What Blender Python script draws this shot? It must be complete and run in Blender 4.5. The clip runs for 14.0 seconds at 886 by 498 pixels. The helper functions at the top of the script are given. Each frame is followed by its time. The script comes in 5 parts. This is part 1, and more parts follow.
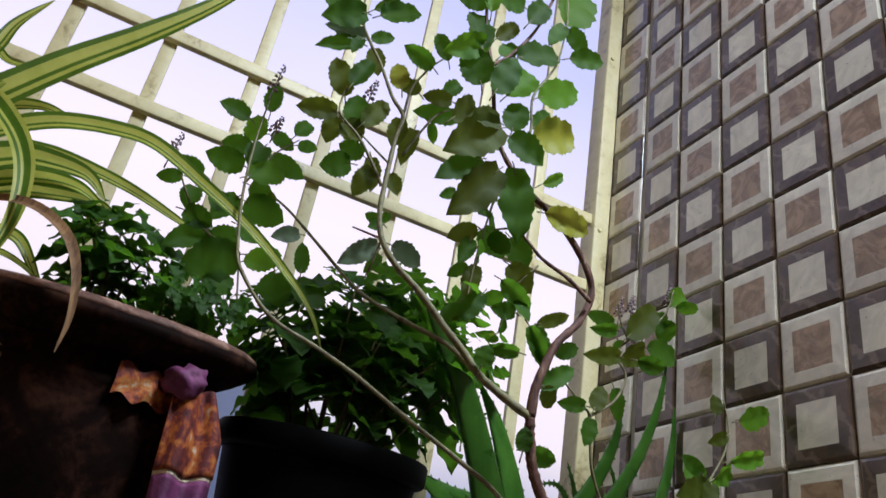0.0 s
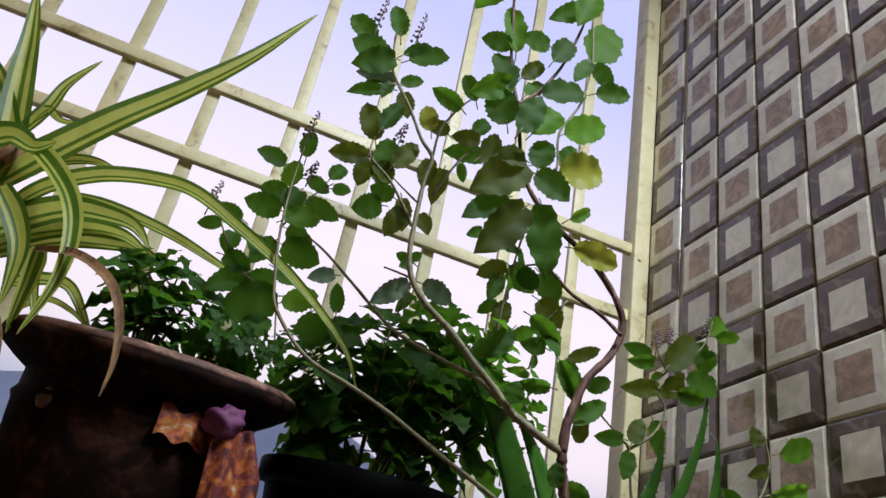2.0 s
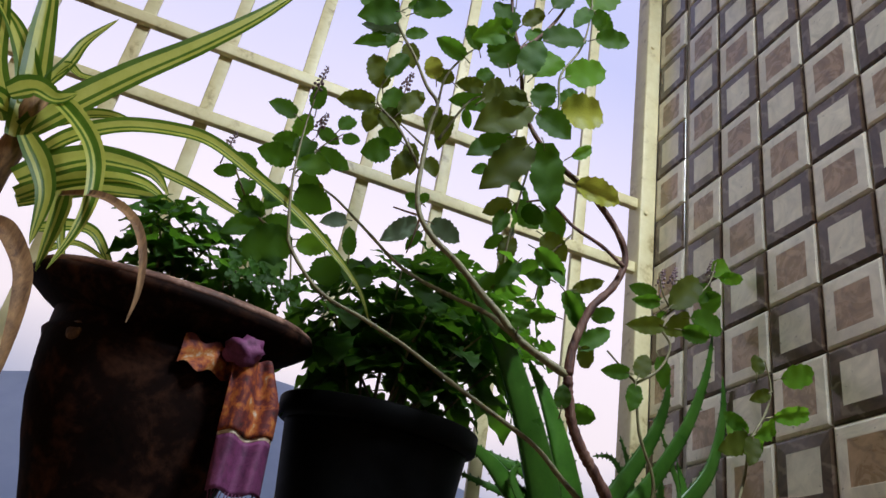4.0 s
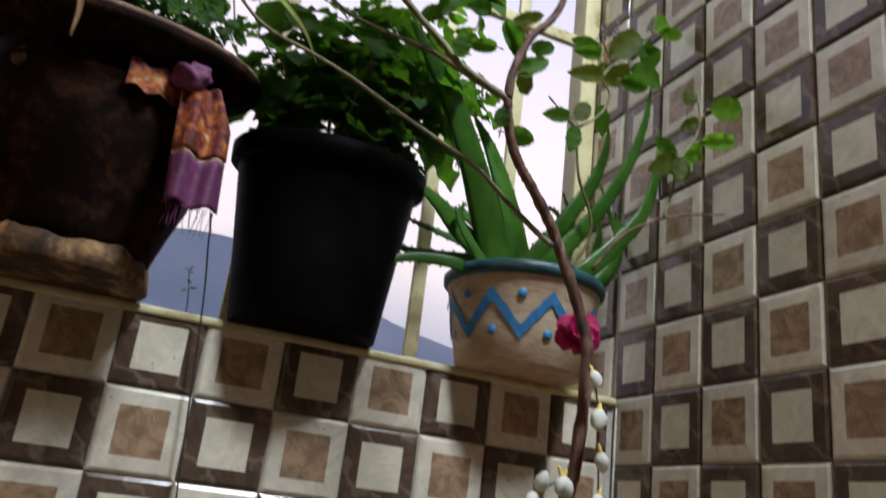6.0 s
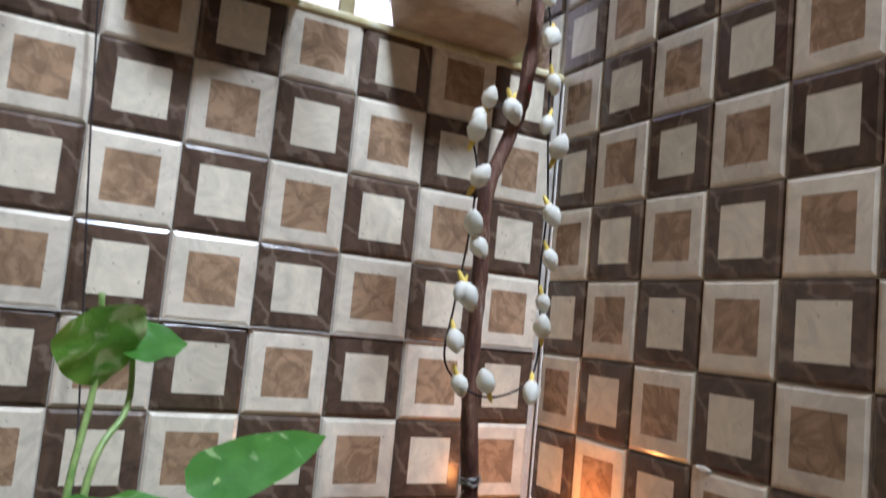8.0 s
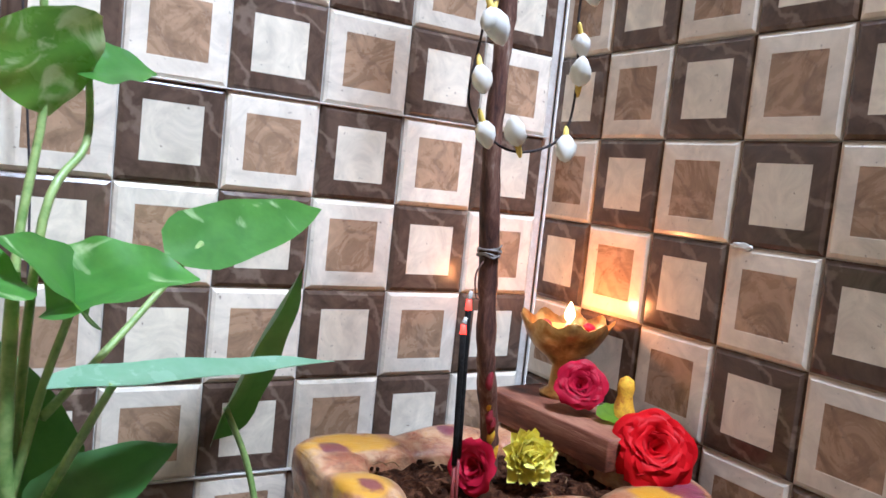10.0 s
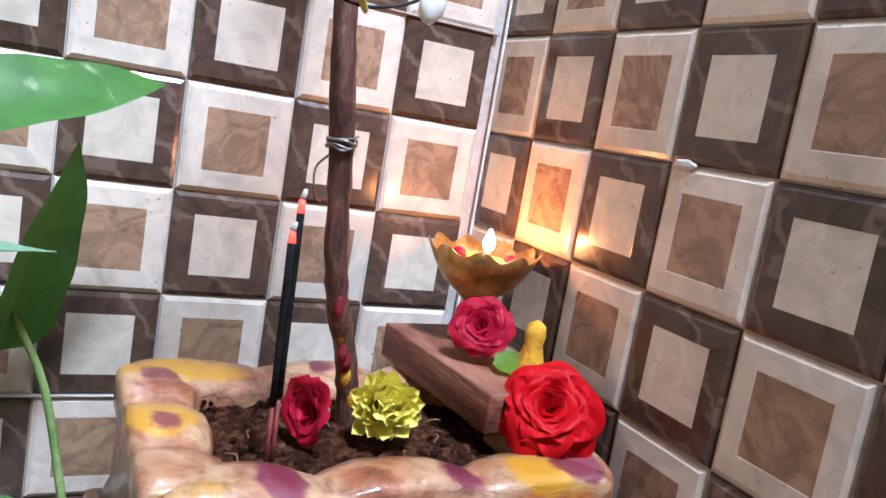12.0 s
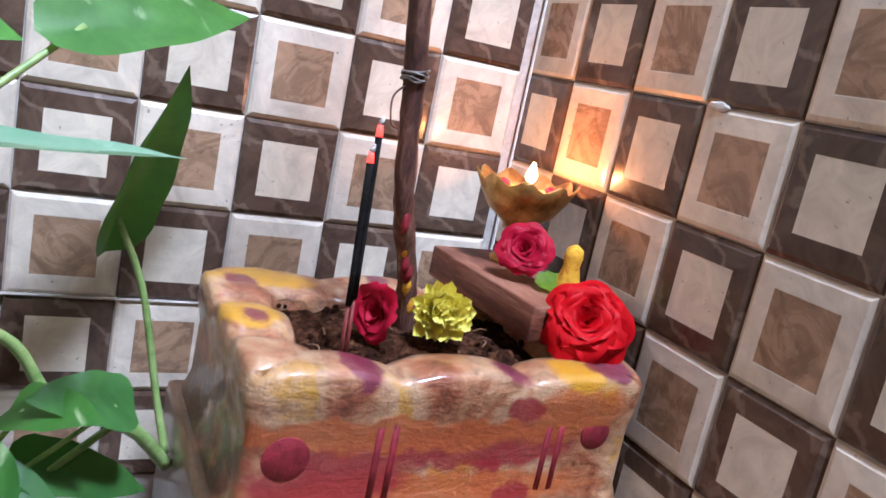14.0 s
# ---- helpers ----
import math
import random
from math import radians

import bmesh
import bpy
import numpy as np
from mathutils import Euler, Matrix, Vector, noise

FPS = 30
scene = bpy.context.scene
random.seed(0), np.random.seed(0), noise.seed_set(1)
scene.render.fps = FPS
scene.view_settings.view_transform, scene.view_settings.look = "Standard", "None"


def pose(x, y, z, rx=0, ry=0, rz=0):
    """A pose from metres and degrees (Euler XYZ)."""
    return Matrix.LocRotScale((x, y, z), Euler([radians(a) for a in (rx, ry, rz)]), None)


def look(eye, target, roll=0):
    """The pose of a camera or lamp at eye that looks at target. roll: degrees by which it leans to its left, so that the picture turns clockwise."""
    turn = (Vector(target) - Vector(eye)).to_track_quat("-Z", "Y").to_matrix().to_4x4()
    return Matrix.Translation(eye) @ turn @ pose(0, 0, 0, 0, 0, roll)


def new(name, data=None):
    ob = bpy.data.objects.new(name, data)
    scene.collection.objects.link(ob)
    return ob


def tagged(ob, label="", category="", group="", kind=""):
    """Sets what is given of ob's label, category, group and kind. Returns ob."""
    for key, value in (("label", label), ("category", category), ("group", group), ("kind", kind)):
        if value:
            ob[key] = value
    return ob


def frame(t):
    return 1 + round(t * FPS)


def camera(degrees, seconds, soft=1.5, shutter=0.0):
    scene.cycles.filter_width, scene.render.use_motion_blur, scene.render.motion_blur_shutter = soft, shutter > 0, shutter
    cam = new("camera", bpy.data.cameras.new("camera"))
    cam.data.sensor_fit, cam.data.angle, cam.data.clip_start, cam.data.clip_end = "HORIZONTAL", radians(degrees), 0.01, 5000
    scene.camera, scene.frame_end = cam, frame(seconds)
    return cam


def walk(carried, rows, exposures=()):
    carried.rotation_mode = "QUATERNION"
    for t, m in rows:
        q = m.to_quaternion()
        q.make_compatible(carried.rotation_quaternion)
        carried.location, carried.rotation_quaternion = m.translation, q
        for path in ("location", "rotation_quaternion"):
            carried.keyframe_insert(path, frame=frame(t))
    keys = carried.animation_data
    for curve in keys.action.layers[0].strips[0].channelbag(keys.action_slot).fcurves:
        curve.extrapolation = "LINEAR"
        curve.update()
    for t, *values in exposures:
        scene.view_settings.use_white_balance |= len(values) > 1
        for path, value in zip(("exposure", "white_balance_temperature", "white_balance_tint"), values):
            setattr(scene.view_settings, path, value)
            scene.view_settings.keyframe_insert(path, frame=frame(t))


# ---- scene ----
cam = camera(58.6, 14.0, shutter=0.5)
PATH = [
    (0, (-0.7819, -0.9810, 1.0571), (-0.1011, 0.6421, 2.0069), 10.41),
    (0.5, (-0.7851, -0.9930, 1.0674), (-0.1310, 0.6304, 2.0352), 10.53),
    (1, (-0.7819, -0.9998, 1.0631), (-0.1663, 0.6330, 2.0403), 10.79),
    (1.5, (-0.7683, -1.0070, 1.0657), (-0.2028, 0.6355, 2.0567), 11.19),
    (2, (-0.7640, -1.0139, 1.0631), (-0.2333, 0.6422, 2.0510), 11.27),
    (2.2, (-0.7727, -1.0129, 1.0506), (-0.2434, 0.6391, 2.0461), 10.92),
    (4.3, (-0.7432, -1.0246, 0.9905), (-0.2478, 0.6652, 1.9387), 10.09),
    (4.5, (-0.7469, -1.0346, 1.0060), (-0.2281, 0.6815, 1.8924), 9.45),
    (5, (-0.7538, -1.0346, 0.9812), (-0.1835, 0.6958, 1.8061), 8.98),
    (5.5, (-0.7407, -1.0339, 0.9181), (-0.1166, 0.7086, 1.6758), 8.29),
    (5.9, (-0.7004, -1.0139, 0.8429), (-0.0308, 0.7399, 1.5328), 7.52),
    (6, (-0.6976, -1.0113, 0.8409), (-0.0089, 0.7393, 1.4900), 7.08),
    (6.5, (-0.6850, -0.9890, 0.8010), (0.0831, 0.7682, 1.3323), 6.30),
    (7, (-0.6650, -0.9550, 0.7570), (0.1532, 0.8097, 1.1770), 6.20),
    (7.5, (-0.6500, -0.9360, 0.7150), (0.2177, 0.8262, 1.0344), 6.00),
    (8, (-0.6380, -0.9160, 0.6700), (0.2804, 0.8383, 0.8680), 5.50),
    (8.5, (-0.6310, -0.8780, 0.6360), (0.3511, 0.8513, 0.7076), 4.90),
    (9, (-0.6420, -0.8410, 0.5960), (0.4037, 0.8515, 0.5502), 4.80),
    (9.2, (-0.6460, -0.8240, 0.5880), (0.4248, 0.8518, 0.5154), 5.00),
    (11.3, (-0.4710, -0.7750, 0.5680), (0.4275, 0.9821, 0.3123), 8.50),
    (11.5, (-0.4430, -0.7640, 0.5590), (0.4506, 0.9944, 0.2953), 9.10),
    (12, (-0.4000, -0.7520, 0.5470), (0.4917, 1.0015, 0.2465), 9.80),
    (12.5, (-0.4070, -0.7520, 0.5500), (0.4835, 0.9982, 0.2276), 10.70),
    (13, (-0.4190, -0.7640, 0.5470), (0.4616, 0.9842, 0.1888), 11.30),
    (13.5, (-0.4410, -0.7820, 0.5410), (0.4433, 0.9558, 0.1431), 11.60),
    (14, (-0.4660, -0.8030, 0.5320), (0.4246, 0.9244, 0.1041), 11.80),
]
walk(cam, [(t, look(eye, target, roll)) for t, eye, target, roll in PATH],
     [(0, -0.25, 6700, 19), (1, -0.3, 6750, 19), (4, -0.3, 6900, 18), (5, -0.2, 7100, 17), (5.5, -0.28, 7100, 17), (6, -0.2, 7100, 16), (6.5, -0.1, 7000, 16), (7, 0.15, 6700, 16), (8, 0.47, 6400, 19), (8.5, 0.75, 6250, 21), (9, 1.1, 6050, 22), (11.5, 1.25, 5950, 24), (14, 1.22, 5950, 28)])

# ---- light ----
world = bpy.data.worlds.new("sky")
scene.world = world
world.use_nodes = True
wn = world.node_tree.nodes
sky = wn.new("ShaderNodeTexSky")
sky.sky_type = "NISHITA"
sky.sun_disc = False
sky.sun_elevation, sky.sun_rotation = radians(50), radians(170)
wn["Background"].inputs["Strength"].default_value = 0.06
world.node_tree.links.new(sky.outputs["Color"], wn["Background"].inputs["Color"])


def lamp(name, kind, power, color, m, size=0.1, size_y=None):
    data = bpy.data.lights.new(name, kind)
    data.energy, data.color = power, color
    if kind == "AREA":
        data.size = size
        if size_y:
            data.shape, data.size_y, data.spread = "RECTANGLE", size_y, radians(110)
    if kind == "POINT":
        data.shadow_soft_size = size
    if kind == "SUN":
        data.angle = size
    ob = new(name, data)
    ob.matrix_world = m
    return ob


# area lamp below the slab, standing in for sky light from above, and the small flame
lamp("skylight", "AREA", 31.0, (0.7, 0.87, 1.0), look((-0.14, -1.3, 2.9), (-0.26, -0.1, 0.75)), 0.4, 0.35)
lamp("overcast_sun", "SUN", 0.7, (1.0, 0.97, 0.93), look((-3, 6, 8), (0, 0, 0)), radians(12))
lamp("flame_light", "POINT", 0.37, (1.0, 0.33, 0.09), pose(-0.038, -0.132, 0.459), 0.006)

# ---- materials ----
def material(name, rough=0.5, metal=0.0):
    m = bpy.data.materials.new(name)
    m.use_nodes = True
    b = m.node_tree.nodes["Principled BSDF"]
    b.inputs["Roughness"].default_value, b.inputs["Metallic"].default_value = rough, metal
    return m, m.node_tree.nodes, m.node_tree.links, b


def node(nodes, kind, **values):
    n = nodes.new(kind)
    for k, v in values.items():
        n.inputs[k.replace("_", " ")].default_value = v
    return n


def ramp(nodes, stops):
    r = nodes.new("ShaderNodeValToRGB")
    while len(r.color_ramp.elements) < len(stops):
        r.color_ramp.elements.new(0.5)
    for e, (p, c) in zip(r.color_ramp.elements, stops):
        e.position, e.color = p, (*c, 1)
    return r


def surface(name, stops, scale=30.0, rough=0.5, bump=0.1, metal=0.0, fine=6.0, stretch=(1, 1, 1), vary=0.0, coat=0.0, distort=0.6, rough_var=0.15):
    """Two scales of noise through a colour ramp, with fine relief and uneven gloss."""
    m, n, l, b = material(name, rough, metal)
    co = n.new("ShaderNodeTexCoord")
    mp = n.new("ShaderNodeMapping")
    mp.inputs["Scale"].default_value = stretch
    l.new(co.outputs["Object"], mp.inputs["Vector"])
    src = mp.outputs["Vector"]
    info = n.new("ShaderNodeObjectInfo")
    if vary:
        add = n.new("ShaderNodeVectorMath")
        add.operation = "MULTIPLY_ADD"
        add.inputs[1].default_value = (7.3, 5.1, 3.7)
        l.new(info.outputs["Random"], add.inputs[0])
        l.new(src, add.inputs[2])
        src = add.outputs[0]
    a = node(n, "ShaderNodeTexNoise", Scale=scale, Detail=6.0, Roughness=0.6, Distortion=distort)
    f = node(n, "ShaderNodeTexNoise", Scale=scale * fine, Detail=4.0)
    l.new(src, a.inputs["Vector"])
    l.new(src, f.inputs["Vector"])
    mix = n.new("ShaderNodeMath")
    mix.operation = "MULTIPLY_ADD"
    mix.inputs[1].default_value = 0.25
    l.new(f.outputs["Fac"], mix.inputs[0])
    sub = n.new("ShaderNodeMath")
    sub.operation = "SUBTRACT"
    sub.inputs[1].default_value = 0.125
    l.new(a.outputs["Fac"], sub.inputs[0])
    l.new(sub.outputs[0], mix.inputs[2])
    r = ramp(n, stops)
    l.new(mix.outputs[0], r.inputs["Fac"])
    out = r.outputs["Color"]
    if vary:
        hsv = n.new("ShaderNodeHueSaturation")
        mr = node(n, "ShaderNodeMapRange", To_Min=1 - vary, To_Max=1 + vary)
        l.new(info.outputs["Random"], mr.inputs["Value"])
        l.new(mr.outputs[0], hsv.inputs["Value"])
        l.new(out, hsv.inputs["Color"])
        out = hsv.outputs["Color"]
    l.new(out, b.inputs["Base Color"])
    rr = node(n, "ShaderNodeMapRange", To_Min=max(0.03, rough - rough_var), To_Max=min(1, rough + rough_var))
    l.new(a.outputs["Fac"], rr.inputs["Value"])
    l.new(rr.outputs[0], b.inputs["Roughness"])
    if bump:
        bp = node(n, "ShaderNodeBump", Strength=bump, Distance=0.004)
        l.new(mix.outputs[0], bp.inputs["Height"])
        l.new(bp.outputs["Normal"], b.inputs["Normal"])
    if coat:
        b.inputs["Coat Weight"].default_value, b.inputs["Coat Roughness"].default_value = coat, 0.08
    return m


def leafy(name, dark, light, through_colour, scale=40.0, rough=0.4, glow=0.4, vary=0.3, spots=None, gloss=0.25):
    """A leaf: mottled green, shiny, letting light through."""
    m = surface(name, [(0.3, dark), (0.7, light)], scale, rough, 0.12, vary=vary)
    n, l = m.node_tree.nodes, m.node_tree.links
    b = n["Principled BSDF"]
    if spots:
        colour = b.inputs["Base Color"].links[0].from_socket
        v = node(n, "ShaderNodeTexNoise", Scale=spots[0], Detail=5.0, Distortion=1.2)
        co = n.new("ShaderNodeTexCoord")
        l.new(co.outputs["Object"], v.inputs["Vector"])
        r = ramp(n, [(spots[1], (0, 0, 0)), (spots[1] + 0.09, (1, 1, 1))])
        l.new(v.outputs["Fac"], r.inputs["Fac"])
        mx = n.new("ShaderNodeMix")
        mx.data_type = "RGBA"
        l.new(r.outputs["Color"], mx.inputs["Factor"])
        l.new(colour, mx.inputs[6])
        mx.inputs[7].default_value = (*spots[2], 1)
        l.new(mx.outputs[2], b.inputs["Base Color"])
    b.inputs["Specular IOR Level"].default_value = gloss
    t = node(n, "ShaderNodeBsdfTranslucent", Color=(*through_colour, 1))
    mix = node(n, "ShaderNodeMixShader", Fac=glow)
    l.new(b.outputs[0], mix.inputs[1])
    l.new(t.outputs[0], mix.inputs[2])
    l.new(mix.outputs[0], n["Material Output"].inputs["Surface"])
    return m


def emitter(name, colour, strength):
    m, n, l, b = material(name)
    b.inputs["Base Color"].default_value = (*colour, 1)
    b.inputs["Emission Color"].default_value = (*colour, 1)
    b.inputs["Emission Strength"].default_value = strength
    return m


def stone(name, base, vein, rough, angle=0.7):
    """Printed marble with slanting veins."""
    m, n, l, b = material(name, rough)
    co = n.new("ShaderNodeTexCoord")
    info = n.new("ShaderNodeObjectInfo")
    add = n.new("ShaderNodeVectorMath")
    add.operation = "MULTIPLY_ADD"
    add.inputs[1].default_value = (3.1, 4.7, 2.3)
    l.new(info.outputs["Random"], add.inputs[0])
    l.new(co.outputs["Object"], add.inputs[2])
    spread = 0.2 if angle < 0.3 else 0.42
    big = node(n, "ShaderNodeTexNoise", Scale=22.0, Detail=7.0, Roughness=0.65, Distortion=1.6)
    wave = node(n, "ShaderNodeTexWave", Scale=9.0, Distortion=6.0, Detail=4.0, Detail_Scale=2.5)
    wave.bands_direction = "DIAGONAL"
    l.new(add.outputs[0], big.inputs["Vector"])
    l.new(add.outputs[0], wave.inputs["Vector"])
    r1 = ramp(n, [(0.32, tuple(c * (1 - spread) for c in base)), (0.53, base), (0.72, tuple(min(1, c * (1 + 0.85 * spread)) for c in base))])
    r2 = ramp(n, [(0.0, (1, 1, 1)), (0.1, (0, 0, 0))])
    l.new(big.outputs["Fac"], r1.inputs["Fac"])
    l.new(wave.outputs["Fac"], r2.inputs["Fac"])
    half = n.new("ShaderNodeMath")
    half.operation = "MULTIPLY"
    half.inputs[1].default_value = angle
    l.new(r2.outputs["Color"], half.inputs[0])
    mx = n.new("ShaderNodeMix")
    mx.data_type = "RGBA"
    l.new(half.outputs[0], mx.inputs["Factor"])
    l.new(r1.outputs["Color"], mx.inputs[6])
    mx.inputs[7].default_value = (*vein, 1)
    hsv = n.new("ShaderNodeHueSaturation")
    mr = node(n, "ShaderNodeMapRange", To_Min=0.9, To_Max=1.08)
    l.new(info.outputs["Random"], mr.inputs["Value"])
    l.new(mr.outputs[0], hsv.inputs["Value"])
    l.new(mx.outputs[2], hsv.inputs["Color"])
    speck = node(n, "ShaderNodeTexNoise", Scale=170.0, Detail=2.0)
    l.new(add.outputs[0], speck.inputs["Vector"])
    r3 = ramp(n, [(0.7, (0, 0, 0)), (0.76, (0.6, 0.6, 0.6))])
    l.new(speck.outputs["Fac"], r3.inputs["Fac"])
    dirt = n.new("ShaderNodeMix")
    dirt.data_type = "RGBA"
    l.new(r3.outputs["Color"], dirt.inputs["Factor"])
    l.new(hsv.outputs["Color"], dirt.inputs[6])
    dirt.inputs[7].default_value = (0.12, 0.08, 0.06, 1)
    l.new(dirt.outputs[2], b.inputs["Base Color"])
    rr = node(n, "ShaderNodeMapRange", To_Min=rough * 0.6, To_Max=rough * 1.5)
    l.new(big.outputs["Fac"], rr.inputs["Value"])
    l.new(rr.outputs[0], b.inputs["Roughness"])
    return m


TILE_WHITE = stone("glazed_white", (0.72, 0.645, 0.53), (0.54, 0.47, 0.38), 0.2, 0.15)
TILE_BROWN = stone("brown_stone_print", (0.37, 0.235, 0.145), (0.19, 0.12, 0.08), 0.26, 0.5)
TILE_DARK = stone("dark_marble_print", (0.105, 0.066, 0.047), (0.27, 0.2, 0.15), 0.2, 0.5)
TILE_CREAM = stone("cream_print", (0.72, 0.65, 0.52), (0.62, 0.54, 0.42), 0.22, 0.12)
GROUT = surface("grout", [(0.3, (0.42, 0.38, 0.33)), (0.7, (0.62, 0.59, 0.54))], 60, 0.8, 0.3)
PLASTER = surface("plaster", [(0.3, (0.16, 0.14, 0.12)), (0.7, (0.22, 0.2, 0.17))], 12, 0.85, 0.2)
FLOOR = surface("floor_stone", [(0.3, (0.14, 0.12, 0.1)), (0.7, (0.22, 0.19, 0.16))], 18, 0.4, 0.1)
LEDGE = surface("ledge_paint", [(0.3, (0.45, 0.36, 0.14)), (0.5, (0.66, 0.58, 0.33)), (0.7, (0.74, 0.7, 0.55))], 26, 0.5, 0.25)
IRON = surface("cream_painted_iron", [(0.28, (0.38, 0.28, 0.13)), (0.42, (0.68, 0.58, 0.32)), (0.7, (0.78, 0.69, 0.42))], 24, 0.45, 0.15)
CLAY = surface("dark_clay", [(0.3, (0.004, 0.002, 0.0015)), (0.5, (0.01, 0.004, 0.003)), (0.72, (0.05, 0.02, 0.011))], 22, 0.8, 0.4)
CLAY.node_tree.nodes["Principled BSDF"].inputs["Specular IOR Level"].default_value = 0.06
# lighter copy of the clay: the lit band along the rim, as colour
CLAY_LIT = surface("lit_clay", [(0.3, (0.05, 0.02, 0.012)), (0.5, (0.16, 0.07, 0.045)), (0.72, (0.36, 0.2, 0.14))], 40, 0.7, 0.4)
CLAY_WORN = surface("worn_clay", [(0.34, (0.02, 0.008, 0.004)), (0.5, (0.09, 0.04, 0.015)), (0.68, (0.4, 0.22, 0.09))], 24, 0.8, 0.4)
BLACK = surface("black_plastic", [(0.3, (0.0015, 0.0015, 0.0018)), (0.7, (0.004, 0.004, 0.0045))], 40, 0.62, 0.05)
BLACK.node_tree.nodes["Principled BSDF"].inputs["Specular IOR Level"].default_value = 0.06
EARTHEN = surface("tan_clay", [(0.3, (0.42, 0.28, 0.18)), (0.5, (0.55, 0.4, 0.27)), (0.7, (0.65, 0.51, 0.37))], 34, 0.7, 0.25, stretch=(1, 1, 3))
BLUE = surface("blue_paint", [(0.3, (0.015, 0.13, 0.32)), (0.7, (0.035, 0.24, 0.5))], 70, 0.5, 0.15)
TEAL = surface("teal_paint", [(0.3, (0.005, 0.025, 0.03)), (0.55, (0.015, 0.07, 0.08)), (0.75, (0.05, 0.16, 0.18))], 50, 0.45, 0.15)
SOIL = surface("soil", [(0.3, (0.008, 0.003, 0.0015)), (0.5, (0.036, 0.012, 0.005)), (0.75, (0.14, 0.058, 0.028))], 130, 0.95, 1.0, fine=4)
SOIL.node_tree.nodes["Principled BSDF"].inputs["Specular IOR Level"].default_value = 0.08
BARK = surface("brown_bark", [(0.3, (0.03, 0.009, 0.006)), (0.48, (0.11, 0.04, 0.025)), (0.62, (0.2, 0.1, 0.065)), (0.72, (0.4, 0.3, 0.24))], 90, 0.7, 0.6, stretch=(1, 1, 0.25))
TWIG = surface("green_twig", [(0.3, (0.1, 0.07, 0.035)), (0.6, (0.22, 0.2, 0.09))], 90, 0.6, 0.2)
PAINTED_RED = surface("red_powder", [(0.3, (0.14, 0.006, 0.012)), (0.7, (0.34, 0.02, 0.03))], 60, 0.7, 0.3)
TULSI = leafy("basil_leaf", (0.022, 0.07, 0.006), (0.05, 0.13, 0.012), (0.13, 0.33, 0.02), 60, 0.62, 0.5, 0.45)
TULSI_OLD = leafy("yellowing_leaf", (0.035, 0.06, 0.008), (0.085, 0.11, 0.012), (0.2, 0.25, 0.02), 60, 0.6, 0.5, 0.3, (26.0, 0.62, (0.07, 0.03, 0.012)))
TULSI_YELLOW = leafy("yellow_spotted_leaf", (0.2, 0.22, 0.02), (0.34, 0.34, 0.04), (0.55, 0.55, 0.06), 60, 0.5, 0.4, 0.1, (30.0, 0.6, (0.06, 0.03, 0.012)))
# brighter copy of the basil leaf, for leaves with light shining through
TULSI_LIT = leafy("backlit_basil_leaf", (0.04, 0.12, 0.006), (0.085, 0.22, 0.014), (0.24, 0.54, 0.03), 60, 0.6, 0.55, 0.35)
TULSI_PALE = leafy("grey_green_leaf", (0.09, 0.14, 0.08), (0.17, 0.23, 0.14), (0.2, 0.3, 0.14), 60, 0.5, 0.3, 0.2)
TULSI_YOUNG = leafy("young_leaf", (0.09, 0.2, 0.015), (0.2, 0.36, 0.03), (0.34, 0.6, 0.04), 60, 0.45, 0.4, 0.2)
MUM = leafy("dark_lobed_leaf", (0.018, 0.06, 0.007), (0.04, 0.125, 0.013), (0.12, 0.32, 0.02), 70, 0.6, 0.4, 0.4)
STRAP_GREEN = leafy("strap_green", (0.03, 0.085, 0.008), (0.09, 0.17, 0.018), (0.2, 0.36, 0.03), 30, 0.4, 0.4, 0.2)
STRAP_PALE = leafy("strap_cream", (0.36, 0.38, 0.05), (0.56, 0.56, 0.13), (0.7, 0.72, 0.14), 30, 0.4, 0.4, 0.1)
STRAP_DRY = surface("dry_leaf", [(0.3, (0.08, 0.032, 0.012)), (0.7, (0.34, 0.18, 0.075))], 40, 0.8, 0.3, stretch=(3, 3, 0.5))
ALOE = leafy("aloe_skin", (0.02, 0.085, 0.008), (0.055, 0.17, 0.018), (0.12, 0.34, 0.03), 26, 0.32, 0.2, 0.2, (60.0, 0.7, (0.2, 0.32, 0.12)), gloss=0.5)
POTHOS = leafy("marbled_leaf", (0.03, 0.15, 0.025), (0.08, 0.28, 0.045), (0.2, 0.52, 0.06), 30, 0.4, 0.3, 0.2, (24.0, 0.58, (0.4, 0.55, 0.26)), gloss=0.5)
POTHOS_MARBLED = leafy("cream_marbled_leaf", (0.06, 0.2, 0.03), (0.14, 0.34, 0.05), (0.26, 0.55, 0.08), 30, 0.28, 0.3, 0.1, (30.0, 0.5, (0.55, 0.62, 0.34)), gloss=0.5)
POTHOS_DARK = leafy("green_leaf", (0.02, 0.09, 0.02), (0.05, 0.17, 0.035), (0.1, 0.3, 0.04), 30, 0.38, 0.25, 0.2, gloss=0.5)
POTHOS_PALE = leafy("pale_leaf", (0.16, 0.34, 0.2), (0.26, 0.45, 0.3), (0.3, 0.55, 0.3), 30, 0.25, 0.3, 0.1, gloss=0.5)
VINE = surface("vine_skin", [(0.3, (0.13, 0.25, 0.06)), (0.7, (0.34, 0.46, 0.16))], 60, 0.4, 0.15)
ROSE = leafy("red_petal", (0.48, 0.002, 0.005), (0.66, 0.006, 0.009), (0.7, 0.02, 0.02), 40, 0.5, 0.25, 0.12)
PINK = leafy("crimson_petal", (0.34, 0.003, 0.02), (0.56, 0.014, 0.045), (0.65, 0.03, 0.06), 40, 0.5, 0.25, 0.12)
